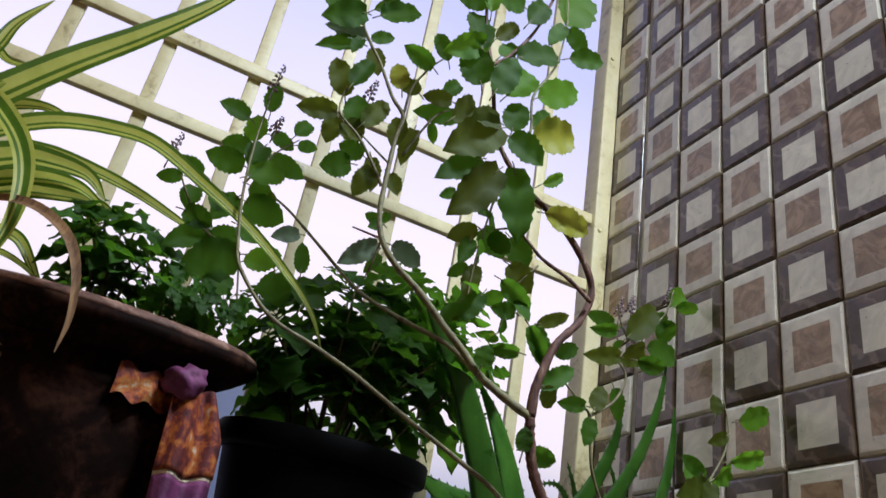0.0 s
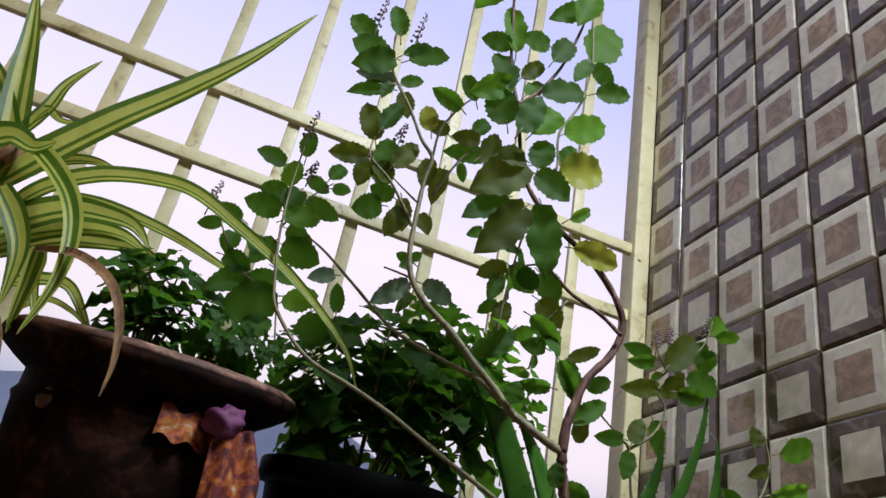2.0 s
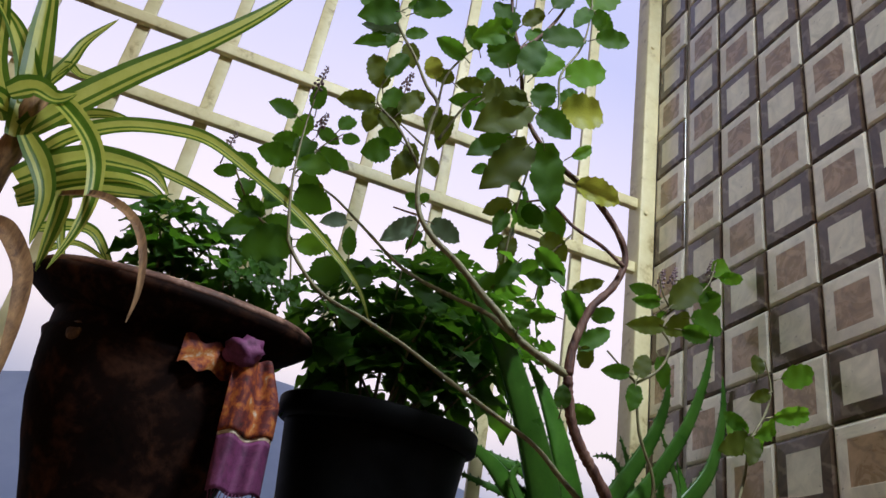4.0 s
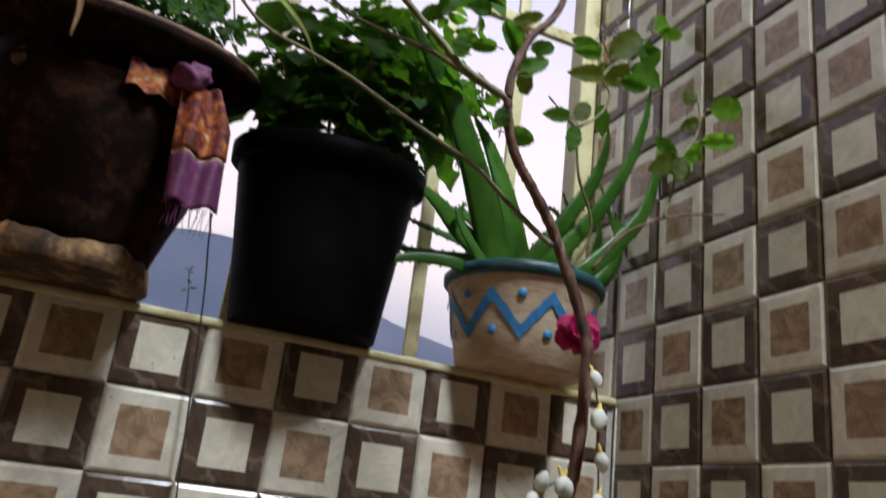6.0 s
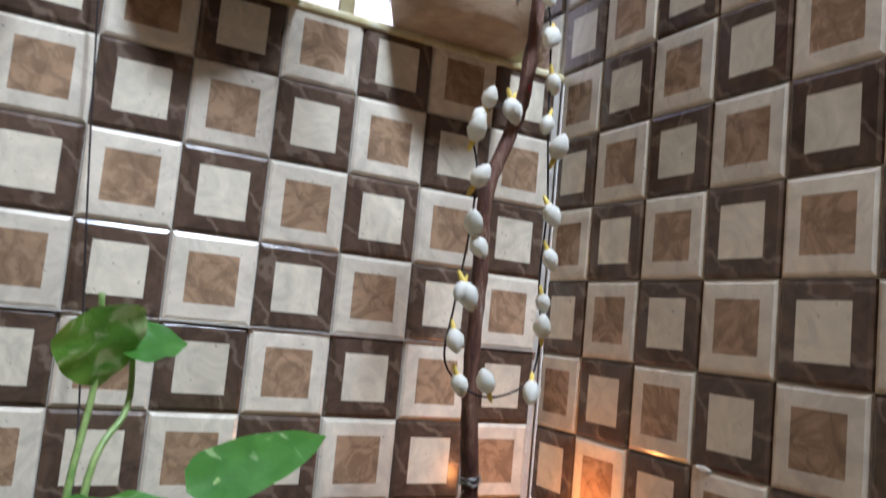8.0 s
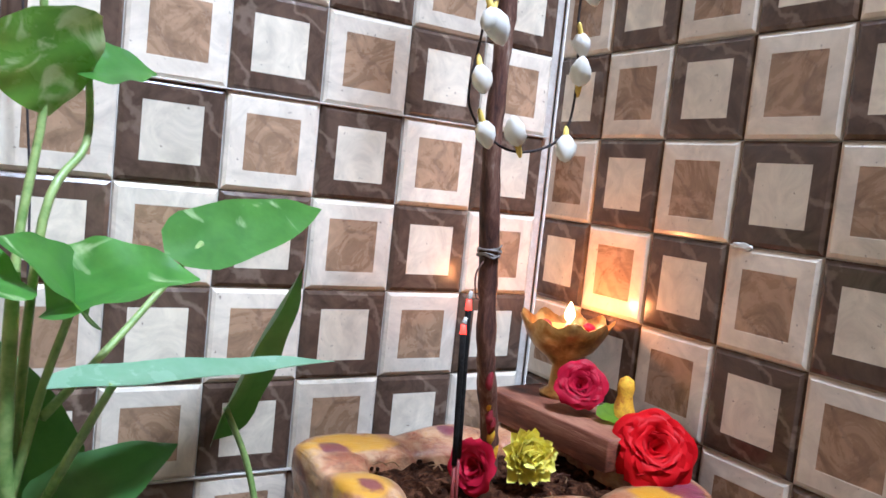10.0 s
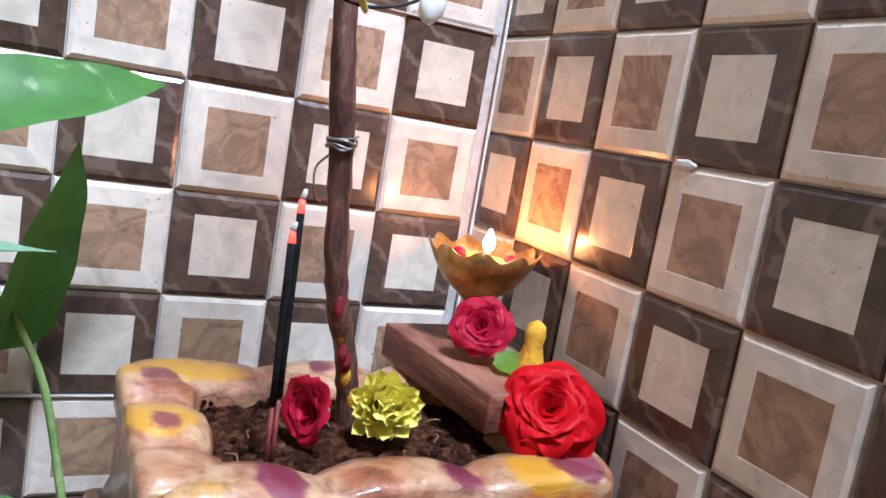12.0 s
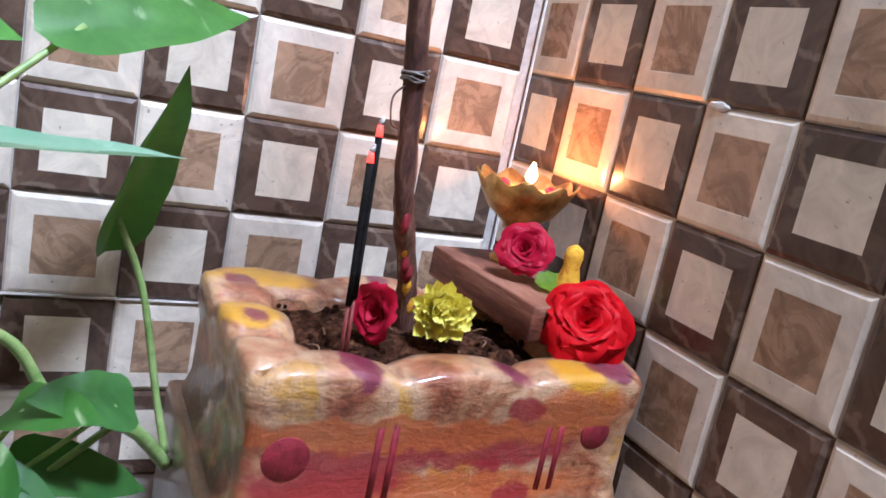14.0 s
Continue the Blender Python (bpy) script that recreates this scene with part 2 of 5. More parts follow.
for velvet in (ROSE, PINK):
    velvet.node_tree.nodes["Principled BSDF"].inputs["Specular IOR Level"].default_value = 0.15
MAGENTA = leafy("magenta_petal", (0.32, 0.004, 0.06), (0.55, 0.015, 0.13), (0.6, 0.02, 0.12), 40, 0.55, 0.25, 0.15)
LEMON = leafy("yellow_petal", (0.86, 0.76, 0.08), (0.93, 0.87, 0.26), (0.92, 0.82, 0.15), 60, 0.6, 0.25, 0.08)
BUD_WHITE = leafy("jasmine_petal", (0.8, 0.78, 0.7), (0.9, 0.89, 0.84), (0.8, 0.75, 0.6), 60, 0.6, 0.3, 0.05)
BUD_TUBE = surface("yellow_bud_tube", [(0.3, (0.62, 0.4, 0.05)), (0.7, (0.8, 0.62, 0.15))], 80, 0.6, 0.1)
BRASS = surface("old_brass", [(0.3, (0.3, 0.13, 0.04)), (0.55, (0.62, 0.34, 0.1)), (0.75, (0.8, 0.55, 0.22))], 40, 0.36, 0.2, metal=0.85)
TURMERIC = surface("turmeric", [(0.3, (0.5, 0.2, 0.01)), (0.5, (0.75, 0.4, 0.02)), (0.72, (0.4, 0.04, 0.01))], 90, 0.8, 0.3)
WOODBLOCK = surface("stained_block", [(0.3, (0.05, 0.012, 0.008)), (0.5, (0.19, 0.06, 0.032)), (0.7, (0.36, 0.17, 0.1))], 26, 0.6, 0.4, stretch=(1, 0.3, 2.5))
INCENSE = surface("charcoal_incense", [(0.3, (0.006, 0.006, 0.006)), (0.7, (0.02, 0.018, 0.016))], 150, 0.9, 0.5)
INCENSE.node_tree.nodes["Principled BSDF"].inputs["Specular IOR Level"].default_value = 0.06
WIRE = surface("dull_wire", [(0.3, (0.16, 0.15, 0.14)), (0.7, (0.42, 0.4, 0.37))], 120, 0.45, 0.2, metal=0.7)
BAMBOO = surface("red_stick", [(0.3, (0.16, 0.02, 0.02)), (0.7, (0.28, 0.05, 0.04))], 100, 0.7, 0.2)
EMBER = emitter("ember", (1.0, 0.05, 0.03), 1.6)
FLAME = emitter("flame", (1.0, 0.62, 0.22), 14.0)
THREAD = surface("black_thread", [(0.3, (0.012, 0.01, 0.01)), (0.7, (0.04, 0.03, 0.03))], 150, 0.9, 0.3)
SILK_ORANGE = surface("printed_cloth", [(0.3, (0.03, 0.005, 0.008)), (0.46, (0.14, 0.016, 0.012)), (0.56, (0.4, 0.09, 0.012)), (0.62, (0.45, 0.16, 0.03)), (0.7, (0.5, 0.38, 0.28))], 48, 0.75, 0.3, fine=4)
SILK_PURPLE = surface("purple_cloth", [(0.3, (0.08, 0.012, 0.05)), (0.7, (0.22, 0.045, 0.14))], 60, 0.7, 0.3)
LACE = surface("cream_stitch", [(0.3, (0.55, 0.42, 0.28)), (0.7, (0.7, 0.6, 0.45))], 120, 0.8, 0.2)
SPIKE = surface("flower_spike", [(0.3, (0.12, 0.06, 0.08)), (0.7, (0.34, 0.24, 0.26))], 120, 0.8, 0.3)


def painted_wood():
    """Planter paint: ochre over carved wood, with turmeric patches, red wash, maroon dabs and a left side darkened for
    bare wood and shade.
    """
    m, n, l, b = material("ochre_painted_planter", 0.3)
    b.inputs["Coat Weight"].default_value, b.inputs["Coat Roughness"].default_value = 0.5, 0.12
    co = n.new("ShaderNodeTexCoord")
    big = node(n, "ShaderNodeTexNoise", Scale=20.0, Detail=8.0, Roughness=0.65, Distortion=0.5)
    l.new(co.outputs["Object"], big.inputs["Vector"])
    mp = n.new("ShaderNodeMapping")
    mp.inputs["Scale"].default_value = (1, 1, 2.2)
    l.new(co.outputs["Object"], mp.inputs["Vector"])
    grain = node(n, "ShaderNodeTexNoise", Scale=55.0, Detail=8.0, Roughness=0.7, Distortion=0.4)
    l.new(mp.outputs["Vector"], grain.inputs["Vector"])
    r = ramp(n, [(0.3, (0.13, 0.035, 0.02)), (0.39, (0.36, 0.11, 0.05)), (0.48, (0.5, 0.24, 0.12)), (0.57, (0.58, 0.36, 0.21)), (0.68, (0.6, 0.3, 0.03))])
    l.new(big.outputs["Fac"], r.inputs["Fac"])
    g = ramp(n, [(0.34, (0.3, 0.2, 0.15)), (0.5, (0.85, 0.8, 0.75)), (0.6, (1, 1, 1))])
    l.new(grain.outputs["Fac"], g.inputs["Fac"])
    mul = n.new("ShaderNodeMix")
    mul.data_type, mul.blend_type = "RGBA", "MULTIPLY"
    mul.inputs["Factor"].default_value = 0.8
    l.new(r.outputs["Color"], mul.inputs[6])
    l.new(g.outputs["Color"], mul.inputs[7])
    colour = mul.outputs[2]
    wob = node(n, "ShaderNodeTexNoise", Scale=45.0, Detail=4.0)
    l.new(co.outputs["Object"], wob.inputs["Vector"])
    warp = n.new("ShaderNodeVectorMath")
    warp.operation = "MULTIPLY_ADD"
    warp.inputs[1].default_value = (0.03, 0.03, 0.03)
    l.new(wob.outputs["Color"], warp.inputs[0])
    l.new(co.outputs["Object"], warp.inputs[2])
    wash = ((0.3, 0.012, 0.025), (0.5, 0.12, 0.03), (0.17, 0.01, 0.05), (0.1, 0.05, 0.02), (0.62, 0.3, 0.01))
    # centre, radii, which wash: smears on the front, dabs on the lobes, dark brown on the left
    dabs = [((0.02, -0.105, -0.06), (0.1, 0.05, 0.022), 0), ((0.03, -0.105, -0.085), (0.016, 0.05, 0.022), 0),
            ((-0.05, -0.105, -0.05), (0.15, 0.05, 0.016), 1), ((0.1, -0.105, -0.03), (0.05, 0.05, 0.03), 1), ((-0.02, -0.105, -0.095), (0.17, 0.05, 0.018), 1), ((-0.1, -0.105, -0.085), (0.07, 0.05, 0.03), 0),
            # left side of basin and plinth: bare brown wood plus its shade, as colour
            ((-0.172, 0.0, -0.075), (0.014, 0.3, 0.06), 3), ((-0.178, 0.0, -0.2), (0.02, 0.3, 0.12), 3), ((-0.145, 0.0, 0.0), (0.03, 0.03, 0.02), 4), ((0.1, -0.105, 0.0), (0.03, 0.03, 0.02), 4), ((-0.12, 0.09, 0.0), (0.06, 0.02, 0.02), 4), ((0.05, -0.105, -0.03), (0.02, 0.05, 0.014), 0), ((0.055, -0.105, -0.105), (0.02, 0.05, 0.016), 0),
            ((-0.085, -0.1, 0.0), (0.02, 0.035, 0.02), 2), ((0.04, -0.1, 0.0), (0.016, 0.022, 0.02), 2),
            ((0.135, -0.1, 0.0), (0.026, 0.026, 0.012), 2), ((-0.14, -0.01, 0.01), (0.014, 0.014, 0.02), 2),
            ((-0.135, 0.08, 0.01), (0.018, 0.018, 0.02), 2), ((0.0, 0.095, 0.01), (0.016, 0.02, 0.02), 2)]
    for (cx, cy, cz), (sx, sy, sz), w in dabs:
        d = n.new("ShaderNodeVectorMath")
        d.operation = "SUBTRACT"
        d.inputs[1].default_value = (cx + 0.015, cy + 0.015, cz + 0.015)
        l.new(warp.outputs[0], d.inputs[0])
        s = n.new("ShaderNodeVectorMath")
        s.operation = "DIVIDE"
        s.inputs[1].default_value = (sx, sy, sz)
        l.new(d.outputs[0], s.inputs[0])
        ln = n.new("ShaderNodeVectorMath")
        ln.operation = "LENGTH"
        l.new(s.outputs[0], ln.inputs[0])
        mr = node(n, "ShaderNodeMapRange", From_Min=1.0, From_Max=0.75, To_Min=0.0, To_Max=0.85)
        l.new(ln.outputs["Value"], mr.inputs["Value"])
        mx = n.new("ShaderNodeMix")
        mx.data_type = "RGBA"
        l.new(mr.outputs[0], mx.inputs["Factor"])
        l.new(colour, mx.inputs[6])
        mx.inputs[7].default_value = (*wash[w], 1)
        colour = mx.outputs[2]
    l.new(colour, b.inputs["Base Color"])
    bp = node(n, "ShaderNodeBump", Strength=0.7, Distance=0.004)
    l.new(grain.outputs["Fac"], bp.inputs["Height"])
    l.new(bp.outputs["Normal"], b.inputs["Normal"])
    return m


PLANTER = painted_wood()

# ---- builders ----
def thing(name, label, category, at=(0, 0, 0), group="", kind=""):
    e = new(name)
    e.location = at
    return tagged(e, label, category, group, kind)


def finish(bm, name, mats, smooth=True):
    me = bpy.data.meshes.new(name)
    bmesh.ops.recalc_face_normals(bm, faces=bm.faces)
    bm.to_mesh(me)
    bm.free()
    for m in mats if isinstance(mats, (list, tuple)) else [mats]:
        me.materials.append(m)
    if smooth:
        me.polygons.foreach_set("use_smooth", [True] * len(me.polygons))
    return me


def part(name, bm, mat, parent, label="", smooth=True):
    ob = new(name, finish(bm, name, mat, smooth))
    ob.parent = parent
    if label:
        ob["label"] = label
    return ob


def share(name, mesh, parent, m):
    ob = new(name, mesh)
    ob.parent = parent
    ob.matrix_local = m
    return ob


def box(x0, x1, y0, y1, z0, z1, bevel=0.0, bm=None, cuts=1):
    bm = bm or bmesh.new()
    vs = bmesh.ops.create_cube(bm, size=1)["verts"]
    bmesh.ops.scale(bm, verts=vs, vec=(x1 - x0, y1 - y0, z1 - z0))
    bmesh.ops.translate(bm, verts=vs, vec=((x0 + x1) / 2, (y0 + y1) / 2, (z0 + z1) / 2))
    if bevel:
        es = list({e for v in vs for e in v.link_edges})
        bmesh.ops.bevel(bm, geom=es, offset=bevel, segments=2, affect="EDGES", profile=0.6)
    return bm


def spline(pts, steps=6):
    """Points of a smooth curve through pts."""
    p = [Vector(q) for q in pts]
    p = [2 * p[0] - p[1]] + p + [2 * p[-1] - p[-2]]
    out = []
    for i in range(1, len(p) - 2):
        for k in range(steps):
            t = k / steps
            a, b, c, d = p[i - 1:i + 3]
            out.append(0.5 * (2 * b + (c - a) * t + (2 * a - 5 * b + 4 * c - d) * t * t + (3 * b - a - 3 * c + d) * t ** 3))
    return out + [p[-2]]


def tube(pts, r0, r1, seg=8, steps=6, wobble=0.0, bm=None, rng=random):
    bm = bm or bmesh.new()
    line = spline(pts, steps)
    side = None
    rings = []
    for i, q in enumerate(line):
        d = (line[min(i + 1, len(line) - 1)] - line[max(i - 1, 0)]).normalized()
        side = (side or d.orthogonal())
        side = (side - d * side.dot(d)).normalized()
        up = d.cross(side)
        r = r0 + (r1 - r0) * i / (len(line) - 1)
        r *= 1 + wobble * rng.uniform(-1, 1)
        rings.append([bm.verts.new(q + r * (math.cos(a) * side + math.sin(a) * up)) for a in (2 * math.pi * k / seg for k in range(seg))])
    for a, b in zip(rings, rings[1:]):
        for k in range(seg):
            bm.faces.new((a[k], a[(k + 1) % seg], b[(k + 1) % seg], b[k]))
    bm.faces.new(rings[0][::-1])
    bm.faces.new(rings[-1])
    return bm


def turned(profile, seg=48, bm=None, wave=None):
    """A body of revolution from (radius, height) pairs; wave(angle, radius, height) may move a point."""
    bm = bm or bmesh.new()
    rings = []
    for r, h in profile:
        ring = []
        for k in range(seg):
            a = 2 * math.pi * k / seg
            rr, hh = wave(a, r, h) if wave else (r, h)
            ring.append(bm.verts.new((rr * math.cos(a), rr * math.sin(a), hh)))
        rings.append(ring)
    for a, b in zip(rings, rings[1:]):
        for k in range(seg):
            bm.faces.new((a[k], a[(k + 1) % seg], b[(k + 1) % seg], b[k]))
    bm.faces.new(rings[0][::-1])
    bm.faces.new(rings[-1])
    return bm


def blade(outline, length, width, fold=0.25, droop=0.2, rows=9, teeth=0.0, lobes=0, ripple=0.0, sweep=0.0, cup=False, cols=4):
    """A leaf along +y with its face to +z: half width by outline(t), a folded midrib, a drooping tip, an edge with teeth or lobes."""
    bm = bmesh.new()
    lines = []
    for i in range(rows + 1):
        t = i / rows
        w = outline(t) * width / 2
        if teeth and 0 < i < rows:
            w *= 1 + teeth * (1 if i % 2 else -1)
        if lobes and 0 < i < rows:
            w *= 1 - 0.42 * abs(math.sin(math.pi * lobes * t)) ** 0.7
        y, z = length * t, -droop * length * t * t
        lift = ripple * width * math.sin(t * 17)
        line = []
        for s in (2 * c / cols - 1 for c in range(cols + 1)):
            line.append(bm.verts.new((s * w, y - (0.04 * length * abs(s) if 0 < i < rows else 0) - sweep * length * abs(s) * (1 - t), z + fold * (s * s if cup else abs(s)) * w + lift * s * s)))
        lines.append(line)
    for a, b in zip(lines, lines[1:]):
        for k in range(cols):
            bm.faces.new((a[k], a[k + 1], b[k + 1], b[k]))
    bmesh.ops.remove_doubles(bm, verts=bm.verts, dist=1e-5)
    return bm


def aim(base, tip_dir, face=(0, 0, 1), scale=1.0):
    """Pose of a blade: from base towards tip_dir, its face turned to face."""
    y = Vector(tip_dir).normalized()
    z = Vector(face)
    z = z - y * z.dot(y)
    z = z.normalized() if z.length > 1e-4 else y.orthogonal().normalized()
    x = y.cross(z)
    m = Matrix((x, y, z)).transposed().to_4x4()
    return Matrix.Translation(base) @ m @ Matrix.Scale(scale, 4)


def ovate(t):
    return math.sin(math.pi * t ** 0.92) ** 0.52 if 0 < t < 1 else 0.0


def heart(t):
    return (1 - t) ** 0.75 * (0.8 + 1.1 * t) * min(1, t / 0.16) ** 0.5 if 0 < t < 1 else 0.0


rng = random.Random(11)

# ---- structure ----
# orange-tan for an added, unseen left wall that throws warm light back
WARM_BOUNCE = surface("warm_bounce_wall", [(0.3, (0.56, 0.33, 0.18)), (0.7, (0.66, 0.42, 0.24))], 12, 0.85, 0.2)
RIGHT, LEDGE_Z, GRILLE_Y = 0.012, 1.05, 0.124
wall_back = tagged(new("wall_back", finish(box(-2.3, RIGHT - 0.0005, 0.004, 0.2, 0, LEDGE_Z - 0.012), "wall_back", GROUT, False)),
                   "low parapet wall clad in checkered glossy tiles", "wall", kind="structure")
wall_right = tagged(new("wall_right", finish(box(RIGHT + 0.004, RIGHT + 0.2, -2.4, 0.128, 0, 3.0), "wall_right", GROUT, False)),
                    "tall side wall clad in checkered glossy tiles", "wall", kind="structure")
tagged(new("wall_left", finish(box(-1.65, -1.45, -2.4, 0.0, 0, 3.0), "wall_left", WARM_BOUNCE, False)), "unseen side wall added to bounce warm light", "wall", kind="structure")
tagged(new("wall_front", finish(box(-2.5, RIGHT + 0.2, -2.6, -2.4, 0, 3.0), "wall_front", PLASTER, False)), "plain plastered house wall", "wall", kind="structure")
tagged(new("floor", finish(box(-2.5, RIGHT + 0.2, -2.6, 0.2, -0.1, 0), "floor", FLOOR, False)), "stone balcony floor", "floor", kind="structure")
# slab out of view, added to hold back the sky except at one gap
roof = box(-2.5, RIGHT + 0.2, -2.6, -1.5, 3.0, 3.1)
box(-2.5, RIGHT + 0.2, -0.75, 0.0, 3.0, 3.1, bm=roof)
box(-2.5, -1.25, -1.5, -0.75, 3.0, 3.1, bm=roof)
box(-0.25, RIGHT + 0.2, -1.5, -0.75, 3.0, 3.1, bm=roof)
tagged(new("ceiling", finish(roof, "ceiling", PLASTER, False)), "unseen slab added over the balcony, left open for sky light", "ceiling", kind="structure")

ledge = tagged(new("ledge", finish(box(-2.3, RIGHT - 0.001, -0.004, 0.2, LEDGE_Z - 0.012, LEDGE_Z, 0.004), "ledge", LEDGE)),
               "worn yellow painted parapet ledge", "ledge", kind="structure")
corner = tagged(new("trim", finish(box(RIGHT - 0.003, RIGHT + 0.001, -0.0045, -0.0005, 0, LEDGE_Z - 0.014, 0.002), "trim", GROUT)),
                "narrow white grouted corner strip", "trim", kind="structure")

# the far side: pale overcast sky and a hazy slope
def gradient_backdrop():
    m, n, l, b = material("hazy_sky")
    co = n.new("ShaderNodeTexCoord")
    sp = n.new("ShaderNodeSeparateXYZ")
    l.new(co.outputs["Object"], sp.inputs["Vector"])
    nz = node(n, "ShaderNodeTexNoise", Scale=0.05, Detail=3.0)
    l.new(co.outputs["Object"], nz.inputs["Vector"])
    ad = n.new("ShaderNodeMath")
    ad.operation = "MULTIPLY_ADD"
    ad.inputs[1].default_value = 8.0
    l.new(nz.outputs["Fac"], ad.inputs[0])
    l.new(sp.outputs["Z"], ad.inputs[2])
    mr = node(n, "ShaderNodeMapRange", From_Min=0.0, From_Max=80.0)
    l.new(ad.outputs[0], mr.inputs["Value"])
    r = ramp(n, [(0.0, (0.3, 0.34, 0.46)), (0.26, (0.36, 0.41, 0.56)), (0.36, (0.78, 0.76, 0.84)), (0.55, (0.82, 0.81, 0.93)), (1.0, (0.5, 0.57, 0.9))])
    l.new(mr.outputs[0], r.inputs["Fac"])
    l.new(r.outputs["Color"], b.inputs["Emission Color"])
    b.inputs["Base Color"].default_value = (0, 0, 0, 1)
    b.inputs["Specular IOR Level"].default_value = 0
    b.inputs["Emission Strength"].default_value = 1.4
    return m


bm = bmesh.new()
for x, z in ((-140, -40), (140, -40), (140, 220), (-140, 220)):
    bm.verts.new((x, 70, z))
bm.faces.new(bm.verts)
tagged(new("backdrop", finish(bm, "backdrop", gradient_backdrop(), False)), "pale hazy overcast sky above a grey distance", "sky", kind="structure")
tagged(new("ground", finish(box(-150, 150, 0.4, 71, -6.2, -6.0), "ground", FLOOR, False)), "hazy ground far below the balcony", "ground", kind="structure")

# the iron grille on the ledge
grille = thing("window_grille", "cream painted iron grille of crossing bars above the parapet", "grille", (0, GRILLE_Y, 0))
for i in range(17):
    x = -0.1413 * i - 0.1408
    part("upright_bar", box(x - 0.011, x + 0.011, 0.004, 0.014, LEDGE_Z, 2.98, 0.0015), IRON, grille)
for z in (1.741, 1.886, 2.62, 2.765):
    part("cross_bar", box(-2.3, -0.022, -0.009, 0.004, z - 0.011, z + 0.011, 0.002), IRON, grille)
post = part("corner_post", box(-0.024, RIGHT - 0.002, -0.02, 0.024, LEDGE_Z, 3.0, 0.003), IRON, grille)
for z in (1.86, 2.3):
    part("rivet", turned([(0.0045, 0), (0.004, 0.002), (0.002, 0.003)], 10, wave=None), IRON, post).matrix_local = pose(-0.012, -0.02, z, 90)

# ---- tiles ----
def tile_mesh(name, rim, heart_mat, inset=0.0208):
    """A 10 cm square: a rim that swells from its rounded edge, and a flat sunk field."""
    bm = bmesh.new()
    h = 0.0497
    loops = []
    for d, z in ((0, 0.0), (0.0012, 0.0026), (0.005, 0.0046), (inset - 0.0006, 0.005), (inset, 0.0049)):
        a = h - d
        loops.append([bm.verts.new((sx * a, sy * a, z)) for sx, sy in ((-1, -1), (1, -1), (1, 1), (-1, 1))])
    for p, q in zip(loops, loops[1:]):
        for k in range(4):
            bm.faces.new((p[k], p[(k + 1) % 4], q[(k + 1) % 4], q[k])).material_index = 0
    bm.faces.new(loops[-1]).material_index = 1
    return finish(bm, name, [rim, heart_mat], False)


LIGHT_TILE = tile_mesh("light_tile", TILE_WHITE, TILE_BROWN)
DARK_TILE = tile_mesh("dark_tile", TILE_DARK, TILE_CREAM)


def lay(wall, spots, turn):
    """Tiles on a wall; spots: centre, parity and width share."""
    for p, odd, wide in spots:
        share("tile", DARK_TILE if odd else LIGHT_TILE, wall, Matrix.Translation(p) @ turn @ Matrix.Diagonal((wide, 1, 1, 1)))


FACE_BACK = pose(0, 0, 0, 90)
FACE_RIGHT = pose(0, 0, 0, 90, 0, -90)
back, right = [], []
for c in range(12):
    for n in range(10):
        back.append(((-0.1 * c - 0.05, 0.004, 1.0 - 0.1 * n), (c + n) % 2 == 0, 1.0))
for k in range(10):
    for n in range(28):
        z = 2.8 - 0.1 * n
        odd = (k + n) % 2 == 1
        y, wide = (-0.038 - 0.1 * k, 1.0) if k else (-0.0415, 0.93)
        right.append(((RIGHT + 0.004, y, z), odd, wide))
beyond = [((RIGHT + 0.004, 0.062, 2.8 - 0.1 * n), n % 2 == 0, 0.94) for n in range(18)]


def joined(name, wall, spots, turn):
    """The tiles farther off, as one mesh."""
    bm = bmesh.new()
    verts, faces, idx = [], [], []
    for p, odd, wide in spots:
        me = DARK_TILE if odd else LIGHT_TILE
        m, o = Matrix.Translation(p) @ turn @ Matrix.Diagonal((wide, 1, 1, 1)), len(verts)
        verts += [m @ v.co for v in me.vertices]
        faces += [tuple(o + i for i in f.vertices) for f in me.polygons]
        idx += [f.material_index + 2 * odd for f in me.polygons]
    bm.free()
    me = bpy.data.meshes.new(name)
    me.from_pydata(verts, [], faces)
    for m in (TILE_WHITE, TILE_BROWN, TILE_DARK, TILE_CREAM):
        me.materials.append(m)
    me.polygons.foreach_set("material_index", idx)
    ob = new(name, me)
    ob.parent = wall
    return tagged(ob, "checkered glossy tiles farther along the wall", kind="stuff")


far_back = [((-0.1 * c - 0.05, 0.004, 1.0 - 0.1 * n), (c + n) % 2 == 0, 1.0) for c in range(12, 22) for n in range(10)]
far_right = [((RIGHT + 0.004, -0.038 - 0.1 * k, 2.8 - 0.1 * n), (k + n) % 2 == 1, 1.0) for k in range(10, 23) for n in range(28)]
# whole tiles carry four rows of squares: a pale joint closes each
for z in (0.25, 0.65):
    part("joint_line", box(-2.2, RIGHT - 0.008, -0.0022, 0.003, z - 0.001, z + 0.001), GROUT, wall_back)

